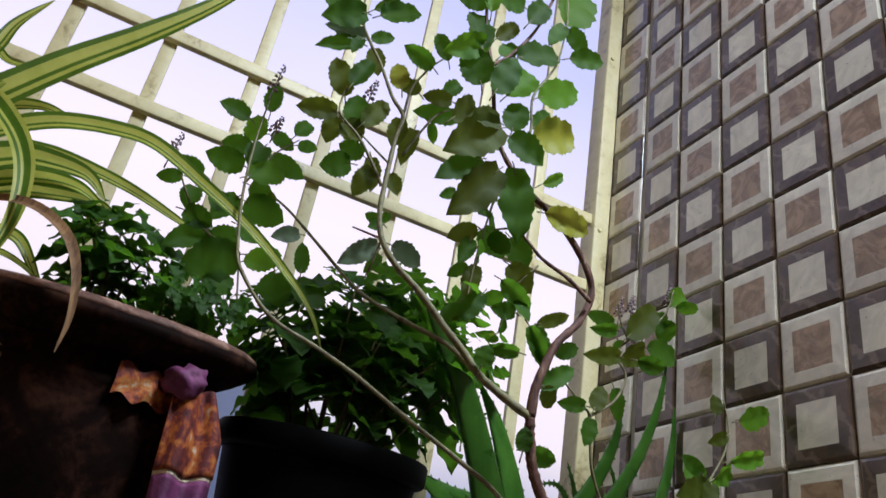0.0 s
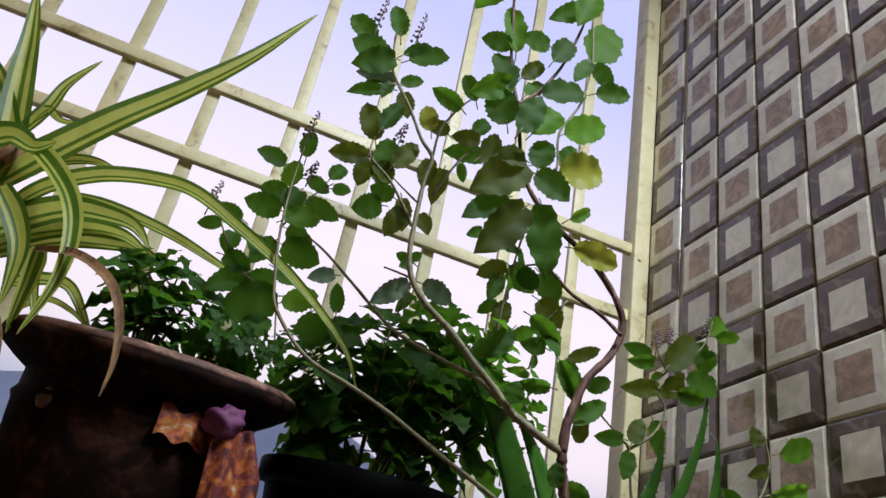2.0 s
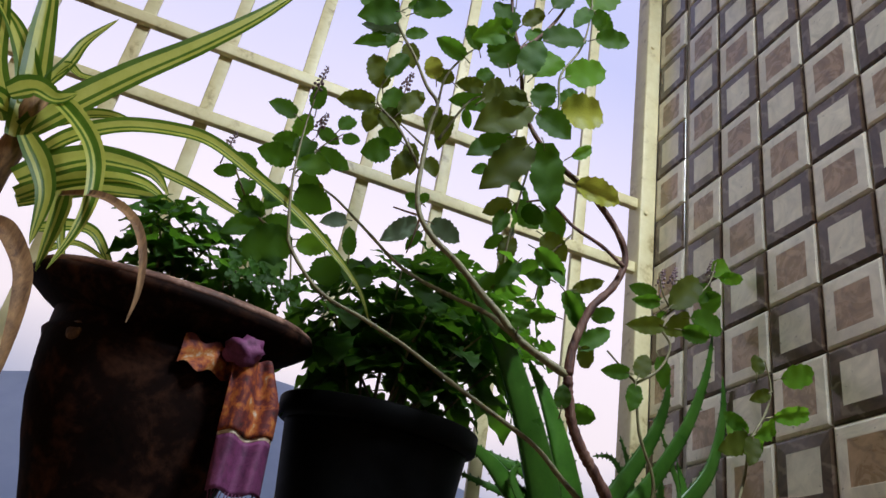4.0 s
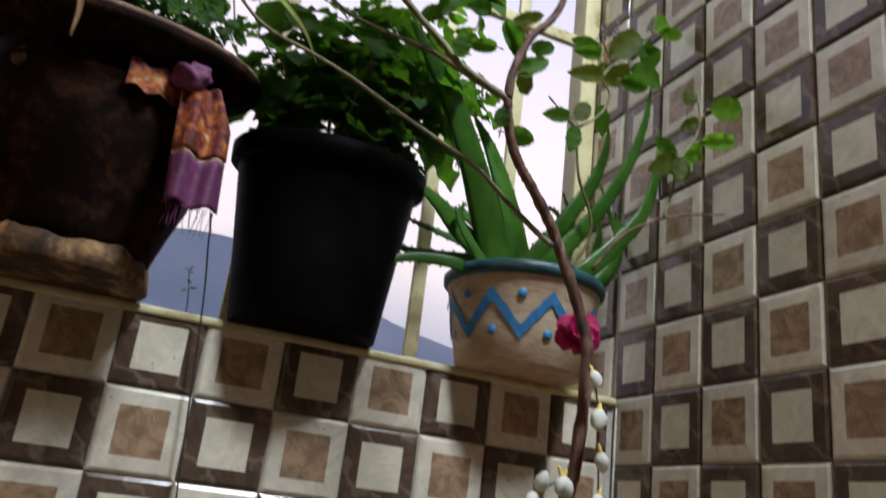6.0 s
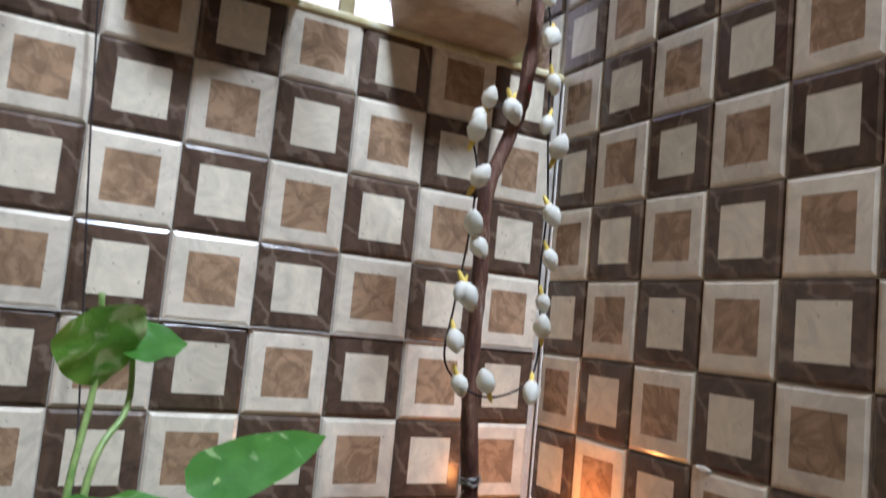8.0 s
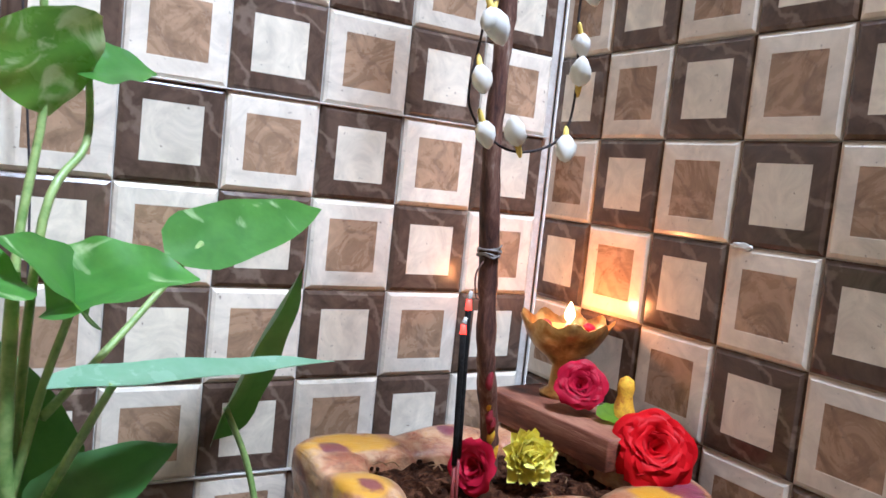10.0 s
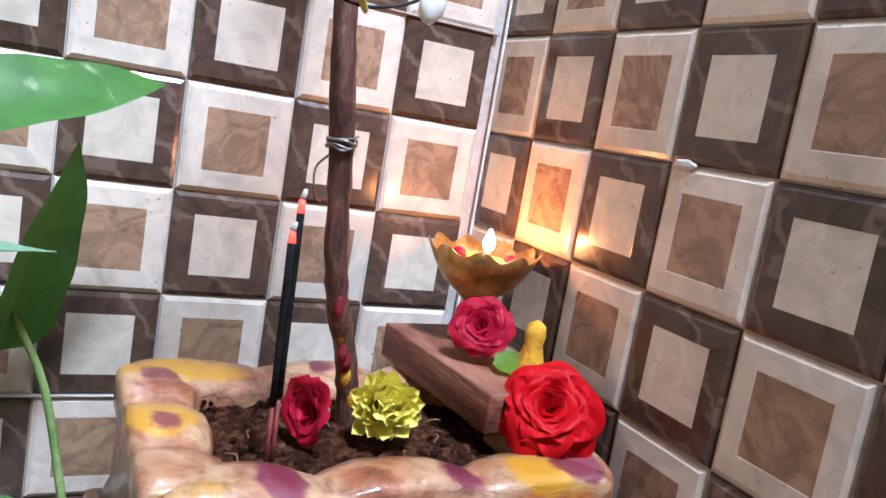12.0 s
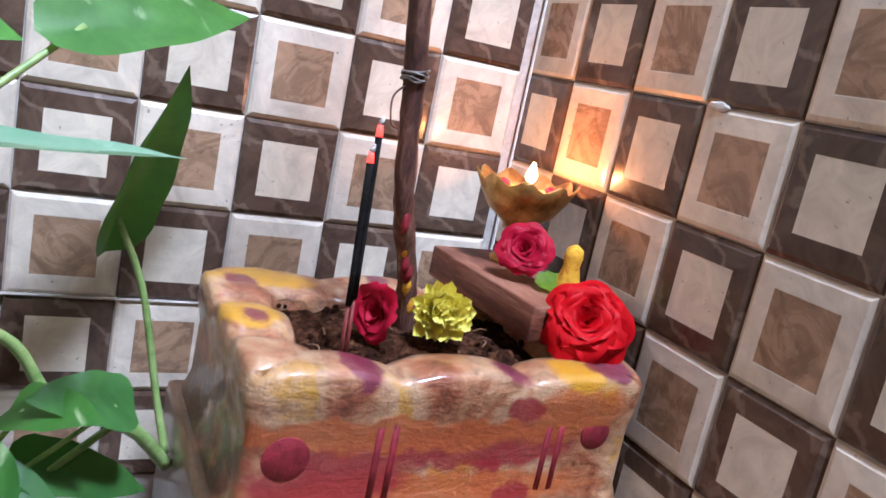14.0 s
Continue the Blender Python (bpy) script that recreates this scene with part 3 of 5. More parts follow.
# ---- planter with the holy basil ----
def perimeter(hx, hy, r, n):
    """Points and outward normals round a rectangle with round corners, evenly spaced."""
    out = []
    corners = [((hx - r), (hy - r), 0), (-(hx - r), (hy - r), 90), (-(hx - r), -(hy - r), 180), ((hx - r), -(hy - r), 270)]
    raw = []
    for cx, cy, a0 in corners:
        for k in range(9):
            a = radians(a0 + 90 * k / 8)
            raw.append((Vector((cx + r * math.cos(a), cy + r * math.sin(a), 0)), Vector((math.cos(a), math.sin(a), 0))))
    total = [0]
    for i in range(len(raw)):
        total.append(total[-1] + (raw[(i + 1) % len(raw)][0] - raw[i][0]).length)
    j = 0
    for k in range(n):
        s = total[-1] * k / n
        while total[j + 1] < s:
            j += 1
        f = (s - total[j]) / max(1e-9, total[j + 1] - total[j])
        (p, a), (q, b) = raw[j], raw[(j + 1) % len(raw)]
        out.append((p.lerp(q, f), a.lerp(b, f).normalized()))
    return out


PX, PY, PTOP = -0.178, -0.222, 0.326
HX, HY = 0.164, 0.118
planter = thing("tulsi_planter", "carved wooden planter painted ochre with maroon dots, filled with soil", "planter", (PX, PY, PTOP))
bm = bmesh.new()
rings = []
for p, nrm in perimeter(HX, HY, 0.012, 220):
    # three lobes along each long side, three along each short one
    fx, fy = (p.x / HX + 1) / 2, (p.y / HY + 1) / 2
    lobe = abs(math.sin(math.pi * 3 * (fx if abs(nrm.y) > abs(nrm.x) else fy))) ** 0.7
    top = -0.009 + 0.0095 * lobe + 0.0025 * noise.noise((p.x * 25, p.y * 25, 0))
    out_ = 0.003 * lobe
    ring = []
    for inward, z in ((-0.004, -0.118), (0.003, -0.1), (0.004, -0.05), (0.001 - out_, -0.026), (0.0015 - out_, top - 0.006), (0.004 - out_, top - 0.0015), (0.009, top),
                      (0.036, top - 0.001), (0.046 + 0.006 * lobe, top - 0.006), (0.05 + 0.006 * lobe, top - 0.014), (0.05, -0.06)):
        ring.append(bm.verts.new((p.x - nrm.x * inward, p.y - nrm.y * inward, z + 0.0012 * noise.noise((p.x * 60, p.y * 60, z * 60)))))
    rings.append(ring)
for i, a in enumerate(rings):
    b = rings[(i + 1) % len(rings)]
    for k in range(len(a) - 1):
        bm.faces.new((a[k], b[k], b[k + 1], a[k + 1]))
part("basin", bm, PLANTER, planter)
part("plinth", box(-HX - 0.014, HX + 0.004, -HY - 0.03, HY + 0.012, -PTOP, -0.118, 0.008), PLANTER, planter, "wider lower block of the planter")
bm = bmesh.new()
bmesh.ops.create_grid(bm, x_segments=70, y_segments=50, size=1)
for v in bm.verts:
    x, y = v.co.x * (HX - 0.04), v.co.y * (HY - 0.04)
    h = 0.006 * noise.noise((x * 30, y * 30, 1)) + 0.004 * noise.noise((x * 110, y * 110, 3)) + 0.003 * noise.noise((x * 320, y * 320, 5))
    v.co = (x, y, -0.024 + h + 0.008 * (1 - v.co.x ** 2) * (1 - v.co.y ** 2))
part("soil", bm, SOIL, planter, "dark crumbly soil")
clod = turned([(0.3, -0.7), (0.85, -0.35), (1, 0.1), (0.6, 0.7), (0.2, 0.9)], 7)
for v in clod.verts:
    v.co += 0.25 * noise.noise_vector(v.co * 2)
CLOD = finish(clod, "clod", SOIL, False)
for _ in range(110):
    x, y = rng.uniform(-1, 1) * (HX - 0.052), rng.uniform(-1, 1) * (HY - 0.052)
    share("clod", CLOD, planter, pose(x, y, -0.018, rng.uniform(0, 360), rng.uniform(0, 360), 0) @ Matrix.Scale(rng.uniform(0.0012, 0.004), 4))
for _ in range(18):
    x, y, a = rng.uniform(-1, 1) * (HX - 0.055), rng.uniform(-1, 1) * (HY - 0.055), rng.uniform(0, 6)
    part("straw", tube([(x, y, -0.012), (x + 0.006 * math.cos(a), y + 0.006 * math.sin(a), -0.009), (x + 0.014 * math.cos(a + 0.4), y + 0.014 * math.sin(a + 0.4), -0.011)], 0.0008, 0.0005, 4, 3), rng.choice((STRAP_DRY, STRAP_DRY, BARK)), planter, "dry plant scrap on the soil")
def dot(r):
    return turned([(r, 0), (r * 0.97, 0.0005)], 24)
for x, z, r in ((-0.132, -0.066, 0.017), (0.124, -0.052, 0.014), (0.0, -0.03, 0.011)):
    part("painted_dot", dot(r), PAINTED_RED, planter, "maroon painted dot").matrix_local = pose(x, -HY + 0.0034, z, 90)
for x in (-0.066, -0.054, 0.078, 0.09):
    part("painted_stripe", box(x - 0.0025, x + 0.0025, -HY + 0.0028, -HY + 0.005, -0.112, -0.034), PAINTED_RED, planter, "maroon painted stripe")

chip = bmesh.new()
bmesh.ops.create_icosphere(chip, subdivisions=3, radius=1)
for v in chip.verts:
    v.co *= 1 + 0.5 * noise.noise(v.co * 2.5)
    v.co = (v.co.x * 0.0012, v.co.y * 0.012, v.co.z * 0.004)
part("chipped_glaze", chip, GROUT, wall_right, "chipped pale edge of a tile").location = (RIGHT - 0.0005, -0.305, 0.549)
block = tagged(new("wooden_block", finish(box(-0.04, 0.04, -0.085, 0.1, 0, 0.032, 0.002), "wooden_block", WOODBLOCK)),
               "reddish stained wooden block lying on the planter rim", "block")
block.matrix_world = pose(-0.062, -0.185, 0.3265, 0, 0, 4)

# ---- flowers ----
def rose_petal(length, width, cup, curl, phase):
    """A broad round petal along +y, hollow towards +z, its lip rolled back."""
    bm = bmesh.new()
    nu, nv = 10, 10
    lines = []
    for j in range(nv + 1):
        v = j / nv
        w = width / 2 * (0.28 + 0.72 * math.sin(math.pi * 0.5 * min(1, v / 0.62)) ** 0.9) * (1 - max(0, v - 0.62) ** 2 * 2.4)
        row = []
        for i in range(nu + 1):
            u = 2 * i / nu - 1
            y = length * (v - 0.2 * u * u * v * v * v)
            z = cup * w * u * u - curl * length * max(0, v - 0.5) ** 2 * 2.2 * (1 + 0.5 * u * u) + 0.035 * width * math.sin(4.2 * u + phase) * v * v
            row.append(bm.verts.new((u * w, y, z)))
        lines.append(row)
    for a, b in zip(lines, lines[1:]):
        for i in range(nu):
            bm.faces.new((a[i], a[i + 1], b[i + 1], b[i]))
    return bm


def rose(name, mat, label, at, radius, tilt, rings=5, open_=1.0):
    """Petals in spiral rings, opening outwards."""
    t = thing(name, label, "flower", at)
    t.rotation_euler = Euler([radians(a) for a in tilt])
    for j in range(rings):
        f = (j + 1) / rings
        kinds = [finish(rose_petal(radius * (0.42 + 0.63 * f), radius * (0.55 + 0.95 * f), 0.9 - 0.55 * f, (0.1 + 0.75 * f) * open_, 2.1 * q + j), "petal", mat) for q in range(3)]
        k = 3 + (j + 1) // 2
        for i in range(k):
            a = 2 * math.pi * i / k + j * 0.9 + rng.uniform(-0.15, 0.15)
            lean = radians(86 - 62 * f * open_ + rng.uniform(-7, 7))
            d = Vector((math.cos(a) * math.cos(lean), math.sin(a) * math.cos(lean), math.sin(lean)))
            share("petal", kinds[i % 3], t, aim(Vector((math.cos(a), math.sin(a), 0)) * radius * 0.1 * f, d, (-math.cos(a), -math.sin(a), 0.35), rng.uniform(0.92, 1.06)))
    part("calyx", turned([(0.05 * radius, -0.35 * radius), (0.2 * radius, -0.2 * radius), (0.24 * radius, 0)], 10), VINE, t, "green base")
    return t


rose("red_rose", ROSE, "wide open scarlet rose resting on the planter rim", (-0.05, -0.285, 0.35), 0.0335, (56, 0, -34), 6, 1.0)
rose("crimson_rose", PINK, "crimson rose lying on the wooden block", (-0.066, -0.192, 0.386), 0.024, (62, 0, -38), 6, 0.8)
rose("drooping_rose", PINK, "faded dark red rose lying on the soil", (-0.215, -0.24, 0.334), 0.025, (82, 0, -70), 5, 0.6)

mum = thing("chrysanthemum", "small lemon yellow chrysanthemum lying on the soil", "flower", (-0.168, -0.238, 0.338))
mum.rotation_euler = Euler((radians(72), 0, radians(-8)))
petal = finish(blade(lambda t: (0.55 + 0.45 * math.sin(math.pi * min(1, 0.1 + t * 0.7))) * max(0.0, 1 - t ** 9) ** 0.5, 0.027, 0.0125, 0.55, -0.4, 9, ripple=0.06, cup=True), "petal", LEMON)
for j in range(7):
    for i in range(6 + 2 * j):
        a, lean = 2 * math.pi * i / (6 + 2 * j) + j, radians(88 - 14.5 * j + rng.uniform(-8, 8))
        d = Vector((math.cos(a) * math.cos(lean), math.sin(a) * math.cos(lean), math.sin(lean)))
        share("petal", petal, mum, aim((0, 0, 0), d, (-math.cos(a), -math.sin(a), 0.4), rng.uniform(0.85, 1.2)))

# ---- oil lamp, turmeric figure, incense ----
diya = thing("oil_lamp", "lit brass oil lamp with a scalloped lotus rim", "lamp", (-0.043, -0.132, 0.3585))
def scallop(a, r, h):
    f = max(0.0, (h - 0.06) / 0.03)
    return r * (1 + 0.05 * f * math.cos(9 * a)), h + 0.005 * f * math.cos(9 * a)
part("bowl", turned([(0.02, 0), (0.021, 0.004), (0.012, 0.01), (0.01, 0.034), (0.018, 0.043), (0.033, 0.054), (0.043, 0.069), (0.051, 0.086), (0.0495, 0.0865), (0.041, 0.071), (0.029, 0.06), (0.004, 0.056)], 54, wave=scallop), BRASS, diya)
part("oil", turned([(0.0415, 0.0735), (0.0407, 0.075)], 40), BUD_TUBE, diya, "yellow oil")
part("wick", tube([(0.0, 0, 0.075), (0.004, 0, 0.082), (0.006, 0, 0.088)], 0.003, 0.002), BUD_WHITE, diya, "white cotton wick")
part("flame", turned([(0.001, 0), (0.005, 0.004), (0.006, 0.009), (0.004, 0.015), (0.001, 0.022)], 14), FLAME, diya, "bright flame").matrix_local = pose(0.004, 0, 0.083)
for x, y in ((-0.02, 0.012), (-0.012, -0.02), (0.022, -0.012)):
    part("floating_petal", turned([(0.002, 0), (0.008, 0.003), (0.005, 0.008)], 9), PINK, diya, "crimson petal in the oil").matrix_local = pose(x, y, 0.075, 20, 10)
fig = tagged(new("turmeric_cone", finish(turned([(0.012, 0), (0.013, 0.006), (0.01, 0.016), (0.0075, 0.026), (0.009, 0.034), (0.0075, 0.042), (0.002, 0.046)], 20), "turmeric_cone", TURMERIC)),
             "small turmeric paste figure with red powder", "figurine")
fig.location = (-0.034, -0.225, 0.3585)
spare = tagged(new("fallen_leaf", finish(blade(ovate, 0.05, 0.026, 0.3, 0.2, 9, 0.06), "fallen_leaf", TULSI_YOUNG)), "fresh green leaf lying beside the rose", "leaf")
spare.matrix_world = aim((-0.068, -0.222, 0.366), (0.9, -0.25, 0.02), (-0.2, -0.5, 0.8))
sticks = thing("incense_sticks", "two burning black incense sticks with glowing tips in the soil", "incense", (-0.2555, -0.262, 0.298))
for dx, top in ((0.0, Vector((-0.001, 0.010, 0.158))), (0.004, Vector((-0.001, 0.012, 0.178)))):
    base = Vector((dx, 0, 0))
    low = base.lerp(base + top, 0.3)
    part("bamboo_core", tube([base, low], 0.0016, 0.0016, 7, 2), BAMBOO, sticks, "dark red bamboo stick")
    part("charcoal_coat", tube([low, base + top], 0.0023, 0.0027, 9, 4), INCENSE, sticks)
    part("ember", tube([base + top, base + top * 1.05], 0.0029, 0.0022, 9, 2), EMBER, sticks, "glowing red tip")
    part("ash", tube([base + top * 1.05, base + top * 1.09 + Vector((0.002, 0, 0))], 0.0024, 0.0014, 8, 2), GROUT, sticks, "grey ash")

# ---- pots on the ledge ----
clay = thing("clay_pot", "large dark weathered clay pot with a wide rim on the ledge", "pot", (-0.776, -0.03, LEDGE_Z))
def uneven(a, r, h):
    """Hand-thrown clay: slightly out of round, its mouth dipping on the room side."""
    lean = 0.17 * min(1, max(0, (h - 0.17) / 0.08))
    return r * (1 + 0.006 * math.sin(3 * a + 9 * h) + 0.004 * math.sin(7 * a)), h + 0.002 * math.sin(2 * a + 1) + lean * r * math.sin(a)
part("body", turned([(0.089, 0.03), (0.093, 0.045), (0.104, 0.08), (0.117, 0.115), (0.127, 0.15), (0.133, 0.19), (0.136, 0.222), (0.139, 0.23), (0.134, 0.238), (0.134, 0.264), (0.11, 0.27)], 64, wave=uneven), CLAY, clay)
part("foot", turned([(0.092, 0), (0.096, 0.004), (0.094, 0.02), (0.091, 0.032), (0.087, 0.036)], 64, wave=lambda a, r, h: (r * (1 + 0.012 * math.sin(11 * a)), h + (0.004 * math.sin(5 * a) + 0.003 * math.sin(13 * a) if h > 0.01 else 0))), CLAY_WORN, clay, "pale worn foot ring")
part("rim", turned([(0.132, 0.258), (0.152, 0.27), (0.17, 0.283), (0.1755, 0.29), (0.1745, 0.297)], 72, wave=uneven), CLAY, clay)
# the light on the rim's upper edge is put into its colour
part("rim_edge", turned([(0.1743, 0.2965), (0.1725, 0.303), (0.165, 0.307), (0.15, 0.305), (0.142, 0.3), (0.14, 0.268)], 72, wave=uneven), CLAY_LIT, clay, "upper edge in lighter reddish clay for the light on it")
part("soil", turned([(0.141, 0.272), (0.1, 0.282), (0.02, 0.285)], 40, wave=uneven), SOIL, clay)
medal = bmesh.new()
for r in (0.011, 0.004):
    turned([(r, 0), (r, 0.002), (r * 0.7, 0.003)], 20, medal)
part("rosette", medal, CLAY_WORN, clay, "small moulded rosette").matrix_local = pose(-0.09, -0.101, 0.212, 90, 0, -42)

black = thing("plastic_pot", "tall black plastic flower pot on the ledge", "pot", (-0.483, 0.0, LEDGE_Z))
def sagging(a, r, h):
    """Soft plastic whose rim gives way on the room side."""
    return r, h * (1 - 0.045) + 0.12 * r * math.sin(a) * min(1, max(0, (h - 0.1) / 0.12))
part("body", turned([(0.094, 0), (0.096, 0.003), (0.108, 0.1), (0.116, 0.165), (0.123, 0.222), (0.124, 0.226)], 64, wave=sagging), BLACK, black)
part("rim", turned([(0.124, 0.225), (0.132, 0.228), (0.135, 0.231), (0.136, 0.254), (0.134, 0.257), (0.129, 0.256), (0.124, 0.246), (0.119, 0.205)], 64, wave=sagging), BLACK, black)
part("soil", turned([(0.121, 0.215), (0.1, 0.226), (0.02, 0.232)], 40, wave=sagging), SOIL, black)

aloe = thing("painted_pot", "low tan clay pot painted with a blue zigzag and dots", "pot", (-0.173, -0.02, LEDGE_Z))
def pot_radius(h):
    return 0.089 + (0.112 - 0.089) * h / 0.12
part("body", turned([(0.086, 0), (0.089, 0.003), (0.1, 0.06), (0.112, 0.12), (0.116, 0.126), (0.1, 0.13)], 64), EARTHEN, aloe)
part("rim", turned([(0.113, 0.118), (0.118, 0.122), (0.119, 0.132), (0.115, 0.137), (0.106, 0.135), (0.104, 0.12)], 64), TEAL, aloe, "dark teal painted rim")
part("soil", turned([(0.105, 0.118), (0.07, 0.126), (0.02, 0.128)], 40), SOIL, aloe)
zig = bmesh.new()
def on_pot(a, h, off=0.0016):
    r = pot_radius(h) + off
    return Vector((r * math.cos(a), r * math.sin(a), h))
turns_ = 16
for i in range(turns_):
    ends = []
    for j in (i, i + 1):
        a = 2 * math.pi * j / turns_ - 0.1
        h = 0.04 if j % 2 else 0.09
        ends.append((a, h))
    (a0, h0), (a1, h1) = ends
    prev = None
    for s in range(7):
        a, h = a0 + (a1 - a0) * s / 6, h0 + (h1 - h0) * s / 6
        w = 0.0095 + 0.0012 * math.sin(7 * a + 3 * h * 90)
        cur = (zig.verts.new(on_pot(a, h - w)), zig.verts.new(on_pot(a, h + w)))
        if prev:
            zig.faces.new((prev[0], cur[0], cur[1], prev[1]))
        prev = cur
bmesh.ops.remove_doubles(zig, verts=zig.verts, dist=1e-4)
part("zigzag_band", zig, BLUE, aloe, "blue painted zigzag")
for j in range(turns_):
    a = 2 * math.pi * j / turns_ - 0.1
    h = 0.092 if j % 2 else 0.042
    d = turned([(0.0065, 0), (0.006, 0.0007)], 14)
    part("painted_dot", d, BLUE, aloe, "blue dot").matrix_local = Matrix.Translation(on_pot(a, h, 0.0012)) @ pose(0, 0, 0, 0, 90, math.degrees(a)) @ Matrix.Identity(4)

# ---- plants ----
def leaf_mesh(name, mat, outline, length, width, stalk=0.0, **kw):
    bm = blade(outline, length, width, **kw)
    bmesh.ops.translate(bm, verts=bm.verts, vec=(0, stalk, 0))
    if stalk:
        tube([(0, 0, 0), (0, stalk * 0.5, 0.001), (0, stalk * 1.05, 0)], 0.0009, 0.0007, 4, 2, bm=bm)
    return finish(bm, name, mat)


def along(pts, step, start=0.0):
    """Evenly spaced points and directions on a smooth curve, past a first share of it."""
    line = spline(pts, 8)
    total = sum((b - a).length for a, b in zip(line, line[1:]))
    out, run, want = [], 0.0, start * total
    for a, b in zip(line, line[1:]):
        d = (b - a).length
        while want <= run + d and d > 0:
            out.append((a.lerp(b, (want - run) / d), (b - a).normalized()))
            want += step
        run += d
    return out


def branch(plant, name, pts, r0, r1, mat, leaves=(), start=0.4, step=0.028, size=1.0, tip=4, spread=0.5, droop=0.1):
    """A twig with opposite pairs of leaves, crosswise from node to node, and a small rosette at its end."""
    part(name, tube(pts, r0, r1, 7, 6, 0.1, rng=rng), mat, plant)
    if not leaves:
        return
    turn = rng.uniform(0, 3)
    nodes = along(pts, step, start)
    for i, (p, d) in enumerate(nodes):
        side = d.orthogonal().normalized()
        other = d.cross(side)
        turn += math.pi / 2 + rng.uniform(-0.4, 0.4)
        for k in (0, math.pi):
            if rng.random() < 0.1:
                continue
            out = math.cos(turn + k) * side + math.sin(turn + k) * other
            direction = out + d * rng.uniform(0.1, spread) + Vector((0, 0, -droop - rng.uniform(0, 0.25)))
            face = d * 0.7 + Vector((rng.uniform(-0.6, 0.6), rng.uniform(-0.7, 0.5), 0.8))
            share("leaf", rng.choice(leaves), plant, aim(p, direction, face, size * rng.uniform(0.65, 1.15)))
    p, d = Vector(pts[-1]), (Vector(pts[-1]) - Vector(pts[-2])).normalized()
    for i in range(tip):
        a = 2.4 * i
        side = d.orthogonal().normalized()
        out = math.cos(a) * side + math.sin(a) * d.cross(side)
        share("leaf", rng.choice(leaves), plant, aim(p, out + d * 0.7, d + Vector((0, -0.4, 0.3)), size * rng.uniform(0.45, 0.8)))


basil = [leaf_mesh("leaf", TULSI, ovate, 0.043, 0.03, 0.010, rows=11, teeth=0.05, fold=0.15, droop=0.12 + 0.1 * i, ripple=0.03) for i in range(3)]
basil_old = leaf_mesh("leaf", TULSI_OLD, ovate, 0.046, 0.031, 0.010, rows=11, teeth=0.05, fold=0.15, droop=0.25, ripple=0.03)
mixed = basil * 3 + [basil_old]

STEM = [(-0.178, -0.205, 0.295), (-0.19, -0.212, 0.36), (-0.213, -0.228, 0.425), (-0.226, -0.233, 0.52), (-0.24, -0.24, 0.62), (-0.243, -0.245, 0.72), (-0.247, -0.25, 0.805),
        (-0.226, -0.25, 0.87), (-0.213, -0.25, 0.92), (-0.205, -0.25, 1.03), (-0.216, -0.248, 1.085), (-0.254, -0.248, 1.166), (-0.271, -0.251, 1.191), (-0.296, -0.255, 1.221), (-0.318, -0.258, 1.245), (-0.334, -0.261, 1.271), (-0.343, -0.265, 1.299), (-0.347, -0.268, 1.319)]
LEAF_KINDS = {"green": TULSI, "dark": TULSI, "bright": TULSI_LIT, "olive": TULSI_OLD, "yellow": TULSI_YELLOW, "pale": TULSI_PALE}
UNIT_LEAF = {k: [leaf_mesh("leaf", m, ovate, 1.0, 1.0, rows=15, teeth=0.065, fold=f, droop=q, ripple=0.035) for f, q in ((0.1, 0.08), (0.2, 0.16), (0.28, 0.05))] for k, m in LEAF_KINDS.items()}


def leaves_on(plant, y, rows):
    """Single leaves of a twig: x and z of the stalk's end and of the tip, width, kind."""
    for x0, z0, x1, z1, w, kind in rows:
        d = Vector((x1 - x0, rng.uniform(-0.01, 0.01), z1 - z0))
        p = Vector((x0, y + rng.uniform(-0.012, 0.012), z0))
        face = Vector((-0.2 + rng.uniform(-0.25, 0.25), -0.85, -0.4 + rng.uniform(-0.25, 0.3)))
        share("leaf", rng.choice(UNIT_LEAF[kind]), plant, aim(p, d, face) @ Matrix.Diagonal((w * 1.15, d.length * 1.06, d.length, 1)))
        part("leaf_stalk", tube([p - d.normalized() * 0.010 + Vector((0, 0.003, -0.001)), p, p + d * 0.12], 0.0009, 0.0007, 5, 2), TWIG, plant)


